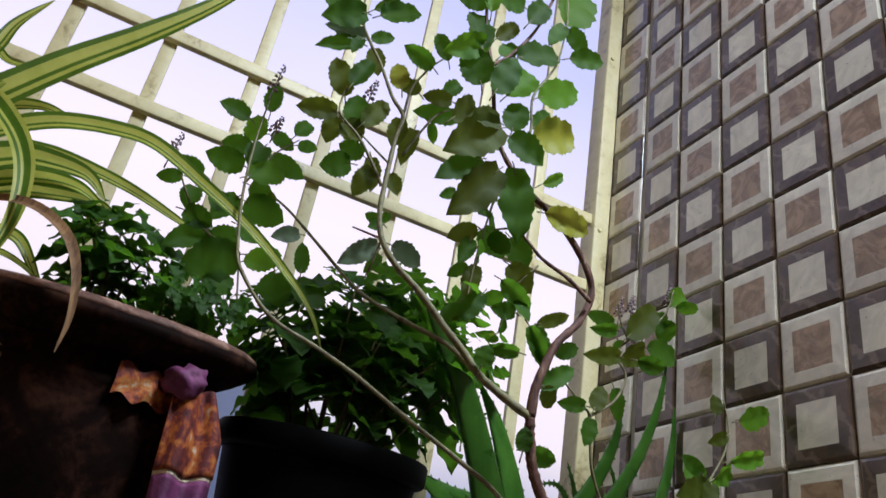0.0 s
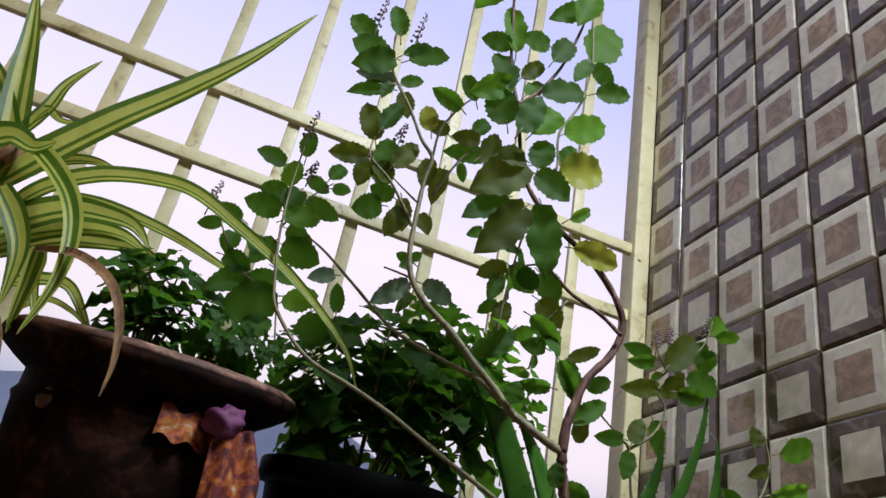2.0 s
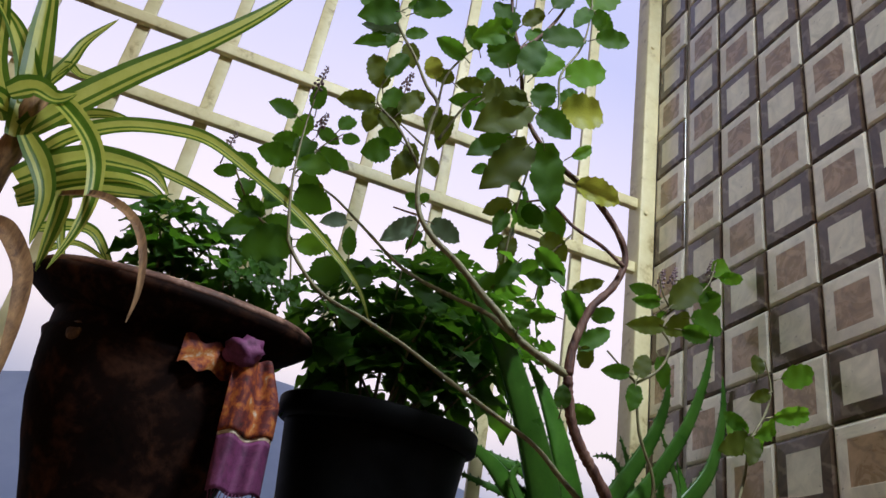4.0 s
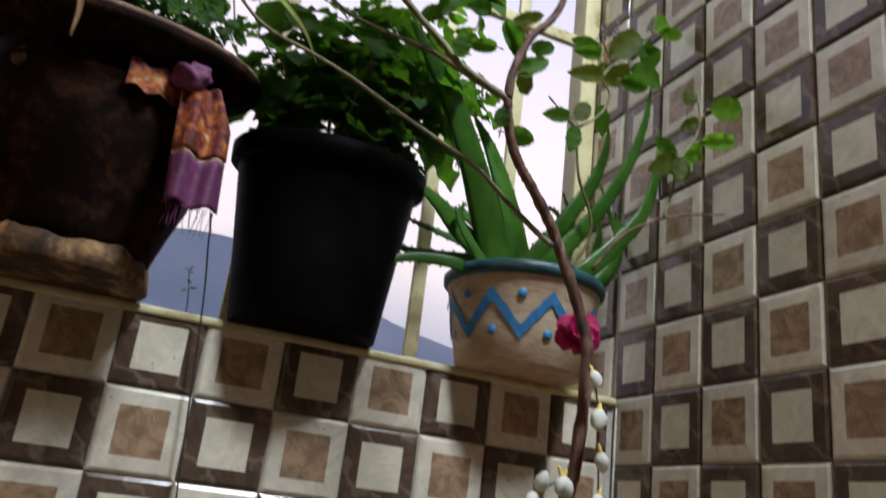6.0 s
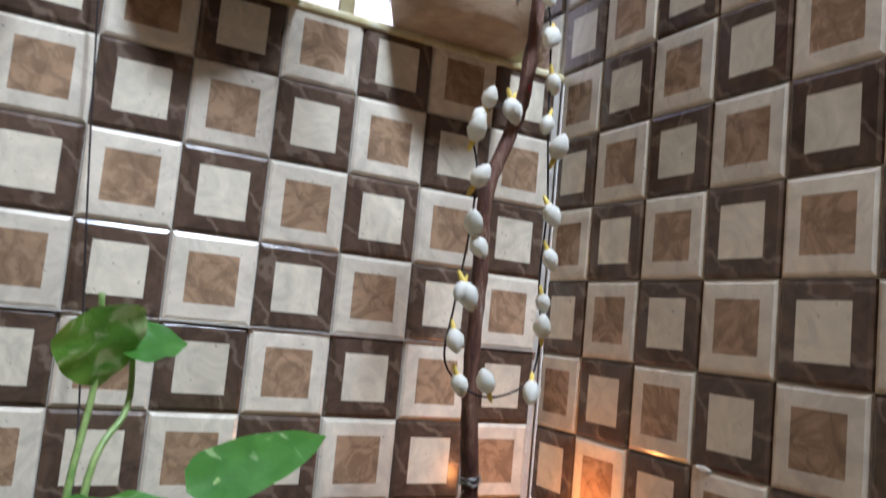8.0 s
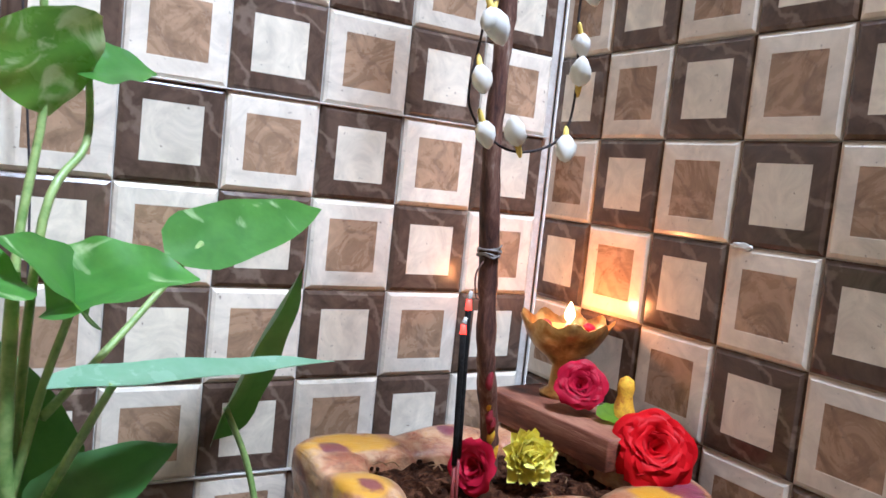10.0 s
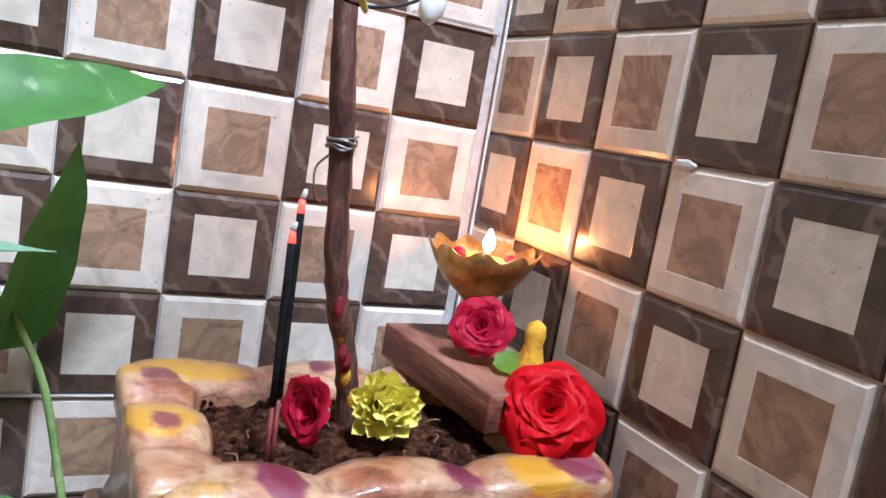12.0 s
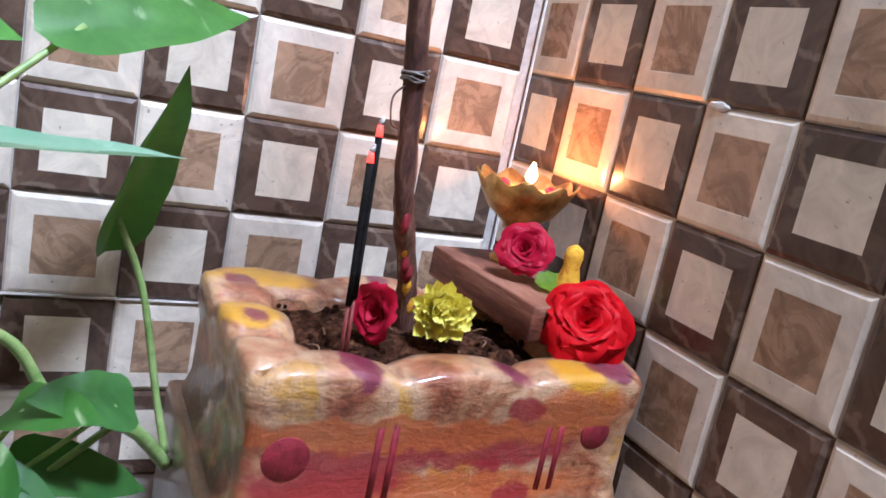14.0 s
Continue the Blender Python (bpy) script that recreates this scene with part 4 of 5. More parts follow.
tulsi = thing("holy_basil", "tall holy basil with a bare woody stem and leafy top", "plant")
part("stem", tube(STEM, 0.0088, 0.0056, 10, 8, 0.12, rng=rng), BARK, tulsi)
for pts, r0, r1, mat in (
        ([(-0.347, -0.268, 1.319), (-0.346, -0.270, 1.350), (-0.340, -0.273, 1.376), (-0.327, -0.275, 1.410), (-0.302, -0.277, 1.444), (-0.289, -0.279, 1.479), (-0.295, -0.282, 1.505), (-0.317, -0.284, 1.533), (-0.349, -0.286, 1.558), (-0.389, -0.289, 1.576), (-0.425, -0.291, 1.599), (-0.453, -0.293, 1.638), (-0.471, -0.295, 1.718), (-0.493, -0.298, 1.791), (-0.509, -0.300, 1.940)], 0.0058, 0.002, BARK),
        ([(-0.296, -0.290, 1.468), (-0.327, -0.288, 1.487), (-0.366, -0.286, 1.501), (-0.386, -0.284, 1.517), (-0.405, -0.282, 1.526), (-0.429, -0.280, 1.517)], 0.0026, 0.0012, BARK),
        ([(-0.483, -0.300, 1.718), (-0.452, -0.300, 1.757), (-0.418, -0.300, 1.830), (-0.389, -0.300, 1.950), (-0.382, -0.300, 2.044)], 0.0028, 0.0014, BARK),
        ([(-0.435, -0.300, 1.621), (-0.411, -0.300, 1.653), (-0.413, -0.300, 1.710), (-0.386, -0.300, 1.776), (-0.377, -0.300, 1.852), (-0.382, -0.300, 1.926)], 0.0022, 0.001, TWIG),
        ([(-0.347, -0.268, 1.319), (-0.378, -0.264, 1.332), (-0.411, -0.260, 1.349), (-0.430, -0.255, 1.370), (-0.457, -0.251, 1.393), (-0.493, -0.247, 1.425), (-0.524, -0.243, 1.447), (-0.545, -0.238, 1.474), (-0.553, -0.234, 1.506), (-0.554, -0.230, 1.542), (-0.553, -0.226, 1.615), (-0.548, -0.221, 1.657), (-0.567, -0.217, 1.683), (-0.591, -0.213, 1.727), (-0.612, -0.208, 1.759), (-0.626, -0.204, 1.791), (-0.632, -0.200, 1.849)], 0.0052, 0.0014, TWIG),
        ([(-0.545, -0.210, 1.666), (-0.543, -0.213, 1.711), (-0.527, -0.217, 1.751), (-0.511, -0.220, 1.776)], 0.002, 0.001, TWIG),
        ([(-0.534, -0.210, 1.612), (-0.517, -0.213, 1.658), (-0.499, -0.217, 1.692), (-0.470, -0.220, 1.711)], 0.002, 0.001, TWIG),
        ([(-0.552, -0.210, 1.558), (-0.565, -0.208, 1.579), (-0.591, -0.206, 1.612), (-0.613, -0.204, 1.629), (-0.624, -0.202, 1.644), (-0.622, -0.200, 1.682)], 0.0024, 0.001, TWIG),
        ([(-0.546, -0.210, 1.590), (-0.571, -0.205, 1.608), (-0.591, -0.200, 1.624)], 0.0015, 0.001, TWIG),
        ([(-0.545, -0.220, 1.485), (-0.555, -0.210, 1.491), (-0.571, -0.200, 1.497)], 0.0016, 0.001, BARK),
        ([(-0.540, -0.220, 1.483), (-0.541, -0.210, 1.460), (-0.543, -0.200, 1.441)], 0.0014, 0.001, BARK),
        ([(-0.347, -0.268, 1.319), (-0.383, -0.241, 1.349), (-0.403, -0.214, 1.376), (-0.425, -0.186, 1.404), (-0.473, -0.159, 1.426), (-0.527, -0.132, 1.455), (-0.581, -0.104, 1.508), (-0.623, -0.077, 1.553), (-0.647, -0.050, 1.581)], 0.0045, 0.0014, TWIG),
        ([(-0.262, -0.250, 1.161), (-0.283, -0.239, 1.180), (-0.321, -0.229, 1.213), (-0.352, -0.218, 1.245), (-0.394, -0.207, 1.269), (-0.461, -0.196, 1.301), (-0.520, -0.186, 1.331), (-0.571, -0.175, 1.353), (-0.628, -0.164, 1.375), (-0.672, -0.154, 1.421), (-0.683, -0.143, 1.459), (-0.692, -0.132, 1.516), (-0.696, -0.121, 1.570), (-0.697, -0.111, 1.630), (-0.695, -0.100, 1.685)], 0.0038, 0.0012, TWIG),
        ([(-0.675, -0.110, 1.460), (-0.703, -0.108, 1.466), (-0.729, -0.106, 1.481), (-0.753, -0.104, 1.513), (-0.774, -0.102, 1.548), (-0.789, -0.100, 1.573)], 0.002, 0.001, TWIG),
        ([(-0.692, -0.110, 1.552), (-0.668, -0.105, 1.609), (-0.643, -0.100, 1.646)], 0.0016, 0.0009, TWIG),
        ([(-0.653, -0.110, 1.377), (-0.666, -0.105, 1.434), (-0.672, -0.100, 1.465)], 0.0012, 0.0012, TWIG)):
    part("branch", tube(pts, r0, r1, 8, 6, 0.1, rng=rng), mat, tulsi)
leaves_on(tulsi, -0.30, [
    (-0.410, 1.645, -0.342, 1.684, 0.042, "yellow"), (-0.405, 1.714, -0.337, 1.769, 0.035, "bright"), (-0.366, 1.801, -0.313, 1.821, 0.025, "green"), (-0.377, 1.854, -0.338, 1.951, 0.050, "bright"),
    (-0.389, 1.950, -0.438, 1.915, 0.027, "green"), (-0.389, 1.958, -0.411, 1.895, 0.034, "bright"), (-0.490, 1.806, -0.506, 1.889, 0.027, "bright"), (-0.498, 1.815, -0.537, 1.807, 0.023, "green"),
    (-0.495, 1.738, -0.509, 1.806, 0.032, "dark"), (-0.444, 1.845, -0.483, 1.835, 0.025, "green"), (-0.440, 1.810, -0.413, 1.866, 0.028, "green"), (-0.491, 1.751, -0.538, 1.713, 0.029, "bright"),
    (-0.445, 1.754, -0.382, 1.793, 0.034, "green"), (-0.453, 1.685, -0.420, 1.735, 0.036, "bright")])
leaves_on(tulsi, -0.30, [
    (-0.484, 1.692, -0.510, 1.734, 0.037, "dark"), (-0.472, 1.676, -0.452, 1.735, 0.030, "green"), (-0.454, 1.634, -0.514, 1.578, 0.043, "olive"), (-0.467, 1.590, -0.516, 1.544, 0.027, "dark"),
    (-0.446, 1.581, -0.491, 1.509, 0.039, "olive"), (-0.443, 1.626, -0.400, 1.603, 0.032, "dark"), (-0.425, 1.595, -0.402, 1.513, 0.037, "dark"), (-0.391, 1.582, -0.363, 1.607, 0.014, "bright"),
    (-0.373, 1.557, -0.308, 1.559, 0.029, "yellow"), (-0.490, 1.537, -0.506, 1.524, 0.012, "green"), (-0.511, 1.631, -0.476, 1.680, 0.031, "olive"), (-0.408, 1.662, -0.385, 1.697, 0.023, "green"),
    (-0.380, 1.850, -0.400, 1.807, 0.021, "green"), (-0.373, 1.849, -0.341, 1.829, 0.023, "green"), (-0.437, 1.641, -0.433, 1.687, 0.029, "green"), (-0.459, 1.640, -0.498, 1.626, 0.025, "olive"),
    (-0.472, 1.781, -0.446, 1.814, 0.020, "olive"), (-0.464, 1.751, -0.436, 1.795, 0.022, "green")])
leaves_on(tulsi, -0.26, [
    (-0.433, 1.528, -0.402, 1.502, 0.029, "dark"), (-0.446, 1.507, -0.457, 1.471, 0.018, "dark"), (-0.431, 1.480, -0.438, 1.442, 0.020, "olive"), (-0.393, 1.493, -0.363, 1.467, 0.026, "olive"),
    (-0.390, 1.536, -0.366, 1.503, 0.029, "green"), (-0.406, 1.464, -0.360, 1.444, 0.021, "dark"), (-0.379, 1.434, -0.409, 1.428, 0.018, "green"), (-0.359, 1.425, -0.327, 1.381, 0.018, "dark"),
    (-0.347, 1.432, -0.309, 1.453, 0.015, "olive"), (-0.317, 1.407, -0.280, 1.426, 0.018, "green"), (-0.335, 1.386, -0.347, 1.432, 0.021, "dark"), (-0.337, 1.356, -0.316, 1.340, 0.021, "olive"),
    (-0.363, 1.393, -0.398, 1.390, 0.016, "dark"), (-0.340, 1.355, -0.300, 1.389, 0.020, "dark"), (-0.416, 1.355, -0.415, 1.377, 0.020, "green"), (-0.423, 1.443, -0.444, 1.405, 0.021, "dark"),
    (-0.335, 1.288, -0.302, 1.283, 0.021, "green"), (-0.352, 1.280, -0.355, 1.304, 0.017, "green")])
leaves_on(tulsi, -0.20, [
    (-0.604, 1.816, -0.553, 1.844, 0.029, "green"), (-0.614, 1.821, -0.577, 1.860, 0.016, "green"), (-0.630, 1.805, -0.683, 1.807, 0.037, "dark"), (-0.625, 1.797, -0.673, 1.761, 0.032, "dark"),
    (-0.657, 1.826, -0.694, 1.860, 0.029, "green"), (-0.626, 1.839, -0.644, 1.880, 0.024, "green"), (-0.614, 1.772, -0.666, 1.769, 0.022, "pale"), (-0.616, 1.763, -0.669, 1.734, 0.019, "green"),
    (-0.606, 1.779, -0.577, 1.794, 0.016, "green"), (-0.621, 1.760, -0.629, 1.732, 0.015, "green"), (-0.600, 1.761, -0.587, 1.726, 0.022, "olive"), (-0.619, 1.672, -0.642, 1.726, 0.028, "olive"),
    (-0.619, 1.678, -0.601, 1.727, 0.022, "green"), (-0.625, 1.638, -0.671, 1.627, 0.024, "olive"), (-0.596, 1.629, -0.607, 1.676, 0.029, "green"), (-0.593, 1.632, -0.566, 1.679, 0.023, "olive"),
    (-0.622, 1.640, -0.625, 1.605, 0.023, "olive"), (-0.613, 1.632, -0.588, 1.615, 0.030, "olive")])
leaves_on(tulsi, -0.20, [
    (-0.544, 1.670, -0.547, 1.627, 0.022, "olive"), (-0.523, 1.663, -0.530, 1.614, 0.021, "olive"), (-0.592, 1.578, -0.624, 1.562, 0.028, "green"), (-0.582, 1.588, -0.612, 1.595, 0.021, "dark"),
    (-0.564, 1.588, -0.576, 1.548, 0.023, "olive"), (-0.567, 1.604, -0.556, 1.564, 0.020, "olive"), (-0.541, 1.589, -0.527, 1.562, 0.019, "olive"), (-0.506, 1.676, -0.494, 1.656, 0.012, "dark"),
    (-0.541, 1.514, -0.560, 1.519, 0.012, "dark"), (-0.541, 1.511, -0.554, 1.501, 0.012, "dark"), (-0.539, 1.523, -0.529, 1.533, 0.011, "dark"), (-0.539, 1.484, -0.576, 1.448, 0.022, "pale"),
    (-0.522, 1.490, -0.478, 1.483, 0.024, "pale"), (-0.530, 1.476, -0.543, 1.451, 0.012, "green"), (-0.463, 1.717, -0.520, 1.707, 0.025, "green"), (-0.498, 1.727, -0.474, 1.765, 0.020, "green"),
    (-0.553, 1.710, -0.566, 1.752, 0.023, "yellow")])
leaves_on(tulsi, -0.22, [
    (-0.524, 1.750, -0.568, 1.758, 0.022, "green"), (-0.507, 1.767, -0.528, 1.807, 0.020, "green"), (-0.530, 1.713, -0.557, 1.729, 0.021, "olive"), (-0.491, 1.708, -0.527, 1.700, 0.020, "olive")])
leaves_on(tulsi, -0.10, [
    (-0.694, 1.624, -0.703, 1.670, 0.029, "bright"), (-0.712, 1.648, -0.751, 1.649, 0.023, "green"), (-0.688, 1.676, -0.692, 1.716, 0.022, "green"), (-0.679, 1.644, -0.642, 1.645, 0.020, "dark"),
    (-0.651, 1.642, -0.634, 1.676, 0.020, "green"), (-0.697, 1.613, -0.732, 1.607, 0.024, "dark"), (-0.698, 1.584, -0.744, 1.579, 0.029, "dark"), (-0.692, 1.560, -0.649, 1.588, 0.034, "bright"),
    (-0.671, 1.611, -0.623, 1.601, 0.024, "dark"), (-0.644, 1.631, -0.622, 1.631, 0.017, "dark"), (-0.763, 1.532, -0.789, 1.519, 0.016, "green"), (-0.745, 1.527, -0.748, 1.496, 0.023, "dark"),
    (-0.684, 1.534, -0.634, 1.524, 0.035, "green"), (-0.748, 1.489, -0.715, 1.479, 0.025, "dark"), (-0.713, 1.482, -0.755, 1.442, 0.026, "dark")])
leaves_on(tulsi, -0.10, [
    (-0.693, 1.539, -0.715, 1.500, 0.024, "dark"), (-0.678, 1.487, -0.714, 1.469, 0.026, "dark"), (-0.672, 1.457, -0.728, 1.420, 0.046, "dark"), (-0.676, 1.432, -0.696, 1.398, 0.031, "dark"),
    (-0.663, 1.460, -0.619, 1.488, 0.027, "bright"), (-0.583, 1.423, -0.573, 1.466, 0.041, "green"), (-0.622, 1.459, -0.609, 1.422, 0.039, "dark"), (-0.596, 1.460, -0.605, 1.495, 0.017, "dark"),
    (-0.610, 1.512, -0.640, 1.495, 0.019, "pale"), (-0.648, 1.540, -0.656, 1.562, 0.010, "olive"), (-0.684, 1.493, -0.659, 1.477, 0.019, "dark"), (-0.741, 1.549, -0.778, 1.561, 0.021, "dark"),
    (-0.702, 1.519, -0.727, 1.526, 0.022, "dark"), (-0.683, 1.614, -0.696, 1.577, 0.028, "dark"), (-0.684, 1.560, -0.655, 1.554, 0.025, "green")])
branch(tulsi, "branch", [(-0.505, -0.3, 1.92), (-0.50, -0.295, 2.0), (-0.48, -0.29, 2.08)], 0.002, 0.001, TWIG, mixed, 0.0, 0.024, 1.2, 5)
branch(tulsi, "branch", [(-0.382, -0.3, 2.04), (-0.375, -0.295, 2.1), (-0.37, -0.29, 2.16)], 0.002, 0.001, TWIG, mixed, 0.0, 0.024, 1.2, 5)
branch(tulsi, "branch", [(-0.425, -0.275, 1.6), (-0.43, -0.26, 1.54), (-0.435, -0.25, 1.46), (-0.43, -0.245, 1.42)], 0.0016, 0.001, TWIG, mixed, 0.15, 0.024, 0.72, 4)
branch(tulsi, "branch", [(-0.36, -0.27, 1.5), (-0.385, -0.26, 1.46), (-0.39, -0.25, 1.41)], 0.0014, 0.001, TWIG, mixed, 0.3, 0.024, 0.65, 4)
branch(tulsi, "branch", [(-0.212, -0.260, 1.141), (-0.178, -0.264, 1.189), (-0.149, -0.268, 1.211), (-0.120, -0.272, 1.227), (-0.081, -0.276, 1.241), (-0.031, -0.280, 1.253)], 0.0024, 0.0014, BARK)
branch(tulsi, "branch", [(-0.127, -0.280, 1.224), (-0.116, -0.280, 1.261), (-0.107, -0.280, 1.302), (-0.082, -0.280, 1.345), (-0.073, -0.280, 1.378), (-0.081, -0.280, 1.415)], 0.002, 0.001, TWIG)
leaves_on(tulsi, -0.28, [
    (-0.063, 1.392, 0.003, 1.419, 0.027, "bright"), (-0.083, 1.336, -0.013, 1.359, 0.020, "bright"), (-0.107, 1.309, -0.126, 1.325, 0.024, "bright"), (-0.107, 1.309, -0.069, 1.333, 0.022, "bright"),
    (-0.109, 1.305, -0.070, 1.307, 0.024, "bright"), (-0.113, 1.304, -0.150, 1.281, 0.024, "olive"), (-0.109, 1.301, -0.088, 1.288, 0.022, "bright"), (-0.109, 1.305, -0.122, 1.270, 0.019, "olive"),
    (-0.083, 1.397, -0.085, 1.422, 0.019, "olive"), (-0.113, 1.315, -0.139, 1.330, 0.016, "dark"), (-0.082, 1.368, -0.104, 1.354, 0.015, "olive")])
def flower_spike(plant, x, y, z, h):
    bm = tube([(x, y, z - 0.02), (x + 0.004, y, z + h * 0.5), (x + 0.007, y, z + h)], 0.0011, 0.0006, 5, 3)
    for i in range(26):
        t = i / 26
        vs = bmesh.ops.create_icosphere(bm, subdivisions=1, radius=0.0024 * (1 - 0.5 * t) * rng.uniform(0.8, 1.3))["verts"]
        bmesh.ops.translate(bm, verts=vs, vec=(x + 0.007 * t + 0.006 * (1 - 0.6 * t) * math.cos(2.4 * i), y + 0.006 * (1 - 0.6 * t) * math.sin(2.4 * i), z + h * t))
    part("flower_spike", bm, SPIKE, plant, "dry purplish flower spike")


for x, y, z, h in ((-0.697, -0.1, 1.705, 0.045), (-0.678, -0.1, 1.645, 0.025), (-0.786, -0.1, 1.555, 0.035), (-0.603, -0.2, 1.85, 0.06), (-0.661, -0.2, 1.85, 0.06), (-0.592, -0.2, 1.68, 0.03)):
    flower_spike(tulsi, x, y, z, h)
coil = []
for i in range(34):
    a, rr = i * 0.75, 0.0088 + 0.0022 * rng.random()
    coil.append((-0.2265 + rr * math.cos(a), -0.2335 + rr * math.sin(a), 0.517 + 0.0003 * i + 0.004 * rng.random()))
part("wire_binding", tube(coil, 0.0009, 0.0009, 5, 3), WIRE, tulsi, "grey wire wound round the stem")
part("wire_loop", tube([(-0.236, -0.24, 0.516), (-0.246, -0.246, 0.506), (-0.244, -0.246, 0.488), (-0.238, -0.243, 0.484)], 0.0009, 0.0007, 5, 5), BARK, tulsi)
for x, y, z, w, mat in ((-0.1835, -0.2165, 0.335, 0.004, TURMERIC), (-0.1905, -0.218, 0.352, 0.004, TURMERIC), (-0.194, -0.221, 0.366, 0.0045, PAINTED_RED), (-0.202, -0.226, 0.388, 0.0034, TURMERIC), (-0.21, -0.234, 0.41, 0.0042, PAINTED_RED), (-0.1985, -0.2235, 0.374, 0.004, PAINTED_RED)):
    smear = bmesh.new()
    bmesh.ops.create_icosphere(smear, subdivisions=2, radius=w)
    for v in smear.verts:
        v.co *= 1 + 0.4 * noise.noise(v.co * 300 + Vector((x, y, z)) * 40)
        v.co.z *= 2.6
    part("powder_smear", smear, mat, tulsi, "turmeric and red powder on the stem").location = (x, y + 0.002, z)
part("red_smear", tube([(-0.2135, -0.25, 0.905), (-0.2095, -0.25, 0.95), (-0.2075, -0.25, 0.98)], 0.0066, 0.0062, 10, 4, 0.15, rng=rng), PAINTED_RED, tulsi, "red powder on the stem")

flower = rose("magenta_rose", MAGENTA, "magenta rose tucked behind the basil stem", (-0.202, -0.222, 1.072), 0.024, (78, 0, -22), 5, 1.0)

# the jasmine garland over the stem
garland = thing("jasmine_garland", "white jasmine bud garland hanging on the basil stem", "garland")
HANG = [(-0.212, -0.262, 1.03), (-0.206, -0.276, 0.985), (-0.2, -0.28, 0.867), (-0.194, -0.28, 0.80), (-0.196, -0.28, 0.725), (-0.19, -0.28, 0.676), (-0.196, -0.28, 0.632),
        (-0.225, -0.28, 0.613), (-0.259, -0.279, 0.613), (-0.292, -0.28, 0.64), (-0.288, -0.28, 0.691), (-0.279, -0.28, 0.761), (-0.277, -0.28, 0.82), (-0.284, -0.276, 0.859), (-0.262, -0.265, 0.885), (-0.232, -0.258, 0.90)]
part("string", tube(HANG, 0.0011, 0.0011, 6, 6), THREAD, garland)
bud = turned([(0.001, 0), (0.005, 0.003), (0.0085, 0.009), (0.008, 0.016), (0.0042, 0.023), (0.0006, 0.026)], 12, wave=lambda a, r, h: (r * (1 + 0.12 * math.cos(5 * a)), h))
BUD = finish(bud, "bud", BUD_WHITE)
CUP = finish(turned([(0.0012, -0.009), (0.0022, -0.006), (0.0026, 0.0), (0.0042, 0.004), (0.003, 0.005)], 8), "bud_tube", BUD_TUBE)
for i, (p, d) in enumerate(along(HANG, 0.044, 0.02)):
    for k in range(rng.choice((1, 1, 2))):
        out = Vector((rng.uniform(-0.55, 0.55), rng.uniform(-0.6, 0.2), rng.choice((-1.0, -1.0, -1.0, 0.8))))
        m = aim(p + Vector((rng.uniform(-0.005, 0.005), -0.003, 0.004)), out, (1, 0, 0), rng.uniform(0.8, 1.15)) @ pose(0, 0, 0, -90)
        share("bud", BUD, garland, m)
        share("bud_tube", CUP, garland, m)

# leaves in the black pot, and the small ones in the clay pot
lobed = [leaf_mesh("leaf", MUM, ovate, 0.042, 0.042, 0.012, rows=18, lobes=2.5, fold=0.25, droop=0.2 + 0.15 * i, ripple=0.05) for i in range(2)]
def bush(name, label, centre, radii, stems, leaves, size, at):
    t = thing(name, label, "plant")
    for i in range(stems):
        a = 2.4 * i
        f = math.sqrt((i + 0.5) / stems)
        tip = Vector(centre) + Vector((radii[0] * f * math.cos(a), radii[1] * f * math.sin(a), radii[2] * (1 - f * f) + rng.uniform(-0.4, 0.4) * radii[2]))
        root = Vector(at) + Vector((0.3 * radii[0] * f * math.cos(a), 0.3 * radii[1] * f * math.sin(a), 0))
        mid = root.lerp(tip, 0.5) + Vector((0, 0, 0.02))
        branch(t, "stem", [root, mid, tip], 0.0022, 0.0012, TWIG, leaves, 0.35, 0.019, size, 4, 0.6, 0.2)
    return t
mum_bush = bush("chrysanthemum_bush", "dense dark green chrysanthemum foliage in the black pot", (-0.455, -0.02, 1.415), (0.19, 0.1, 0.08), 16, lobed, 1.6, (-0.484, -0.01, 1.275))
for tip in ((-0.335, 0.0, 1.53), (-0.40, 0.01, 1.56), (-0.30, -0.01, 1.44), (-0.62, -0.02, 1.45)):
    root = Vector((-0.47, -0.01, 1.265))
    branch(mum_bush, "stem", [root, root.lerp(Vector(tip), 0.5) + Vector((0, 0, 0.01)), tip], 0.0022, 0.0012, TWIG, lobed, 0.55, 0.017, 1.2, 5, 0.6, 0.2)
bush("small_chrysanthemum", "small dark lobed plant in the clay pot", (-0.805, -0.07, 1.415), (0.065, 0.04, 0.05), 9, lobed, 1.25, (-0.80, -0.05, 1.345))
bush("withered_herb", "withered dark herb drooping over the clay rim", (-0.705, -0.12, 1.372), (0.05, 0.03, 0.02), 9, lobed, 0.7, (-0.72, -0.08, 1.338))

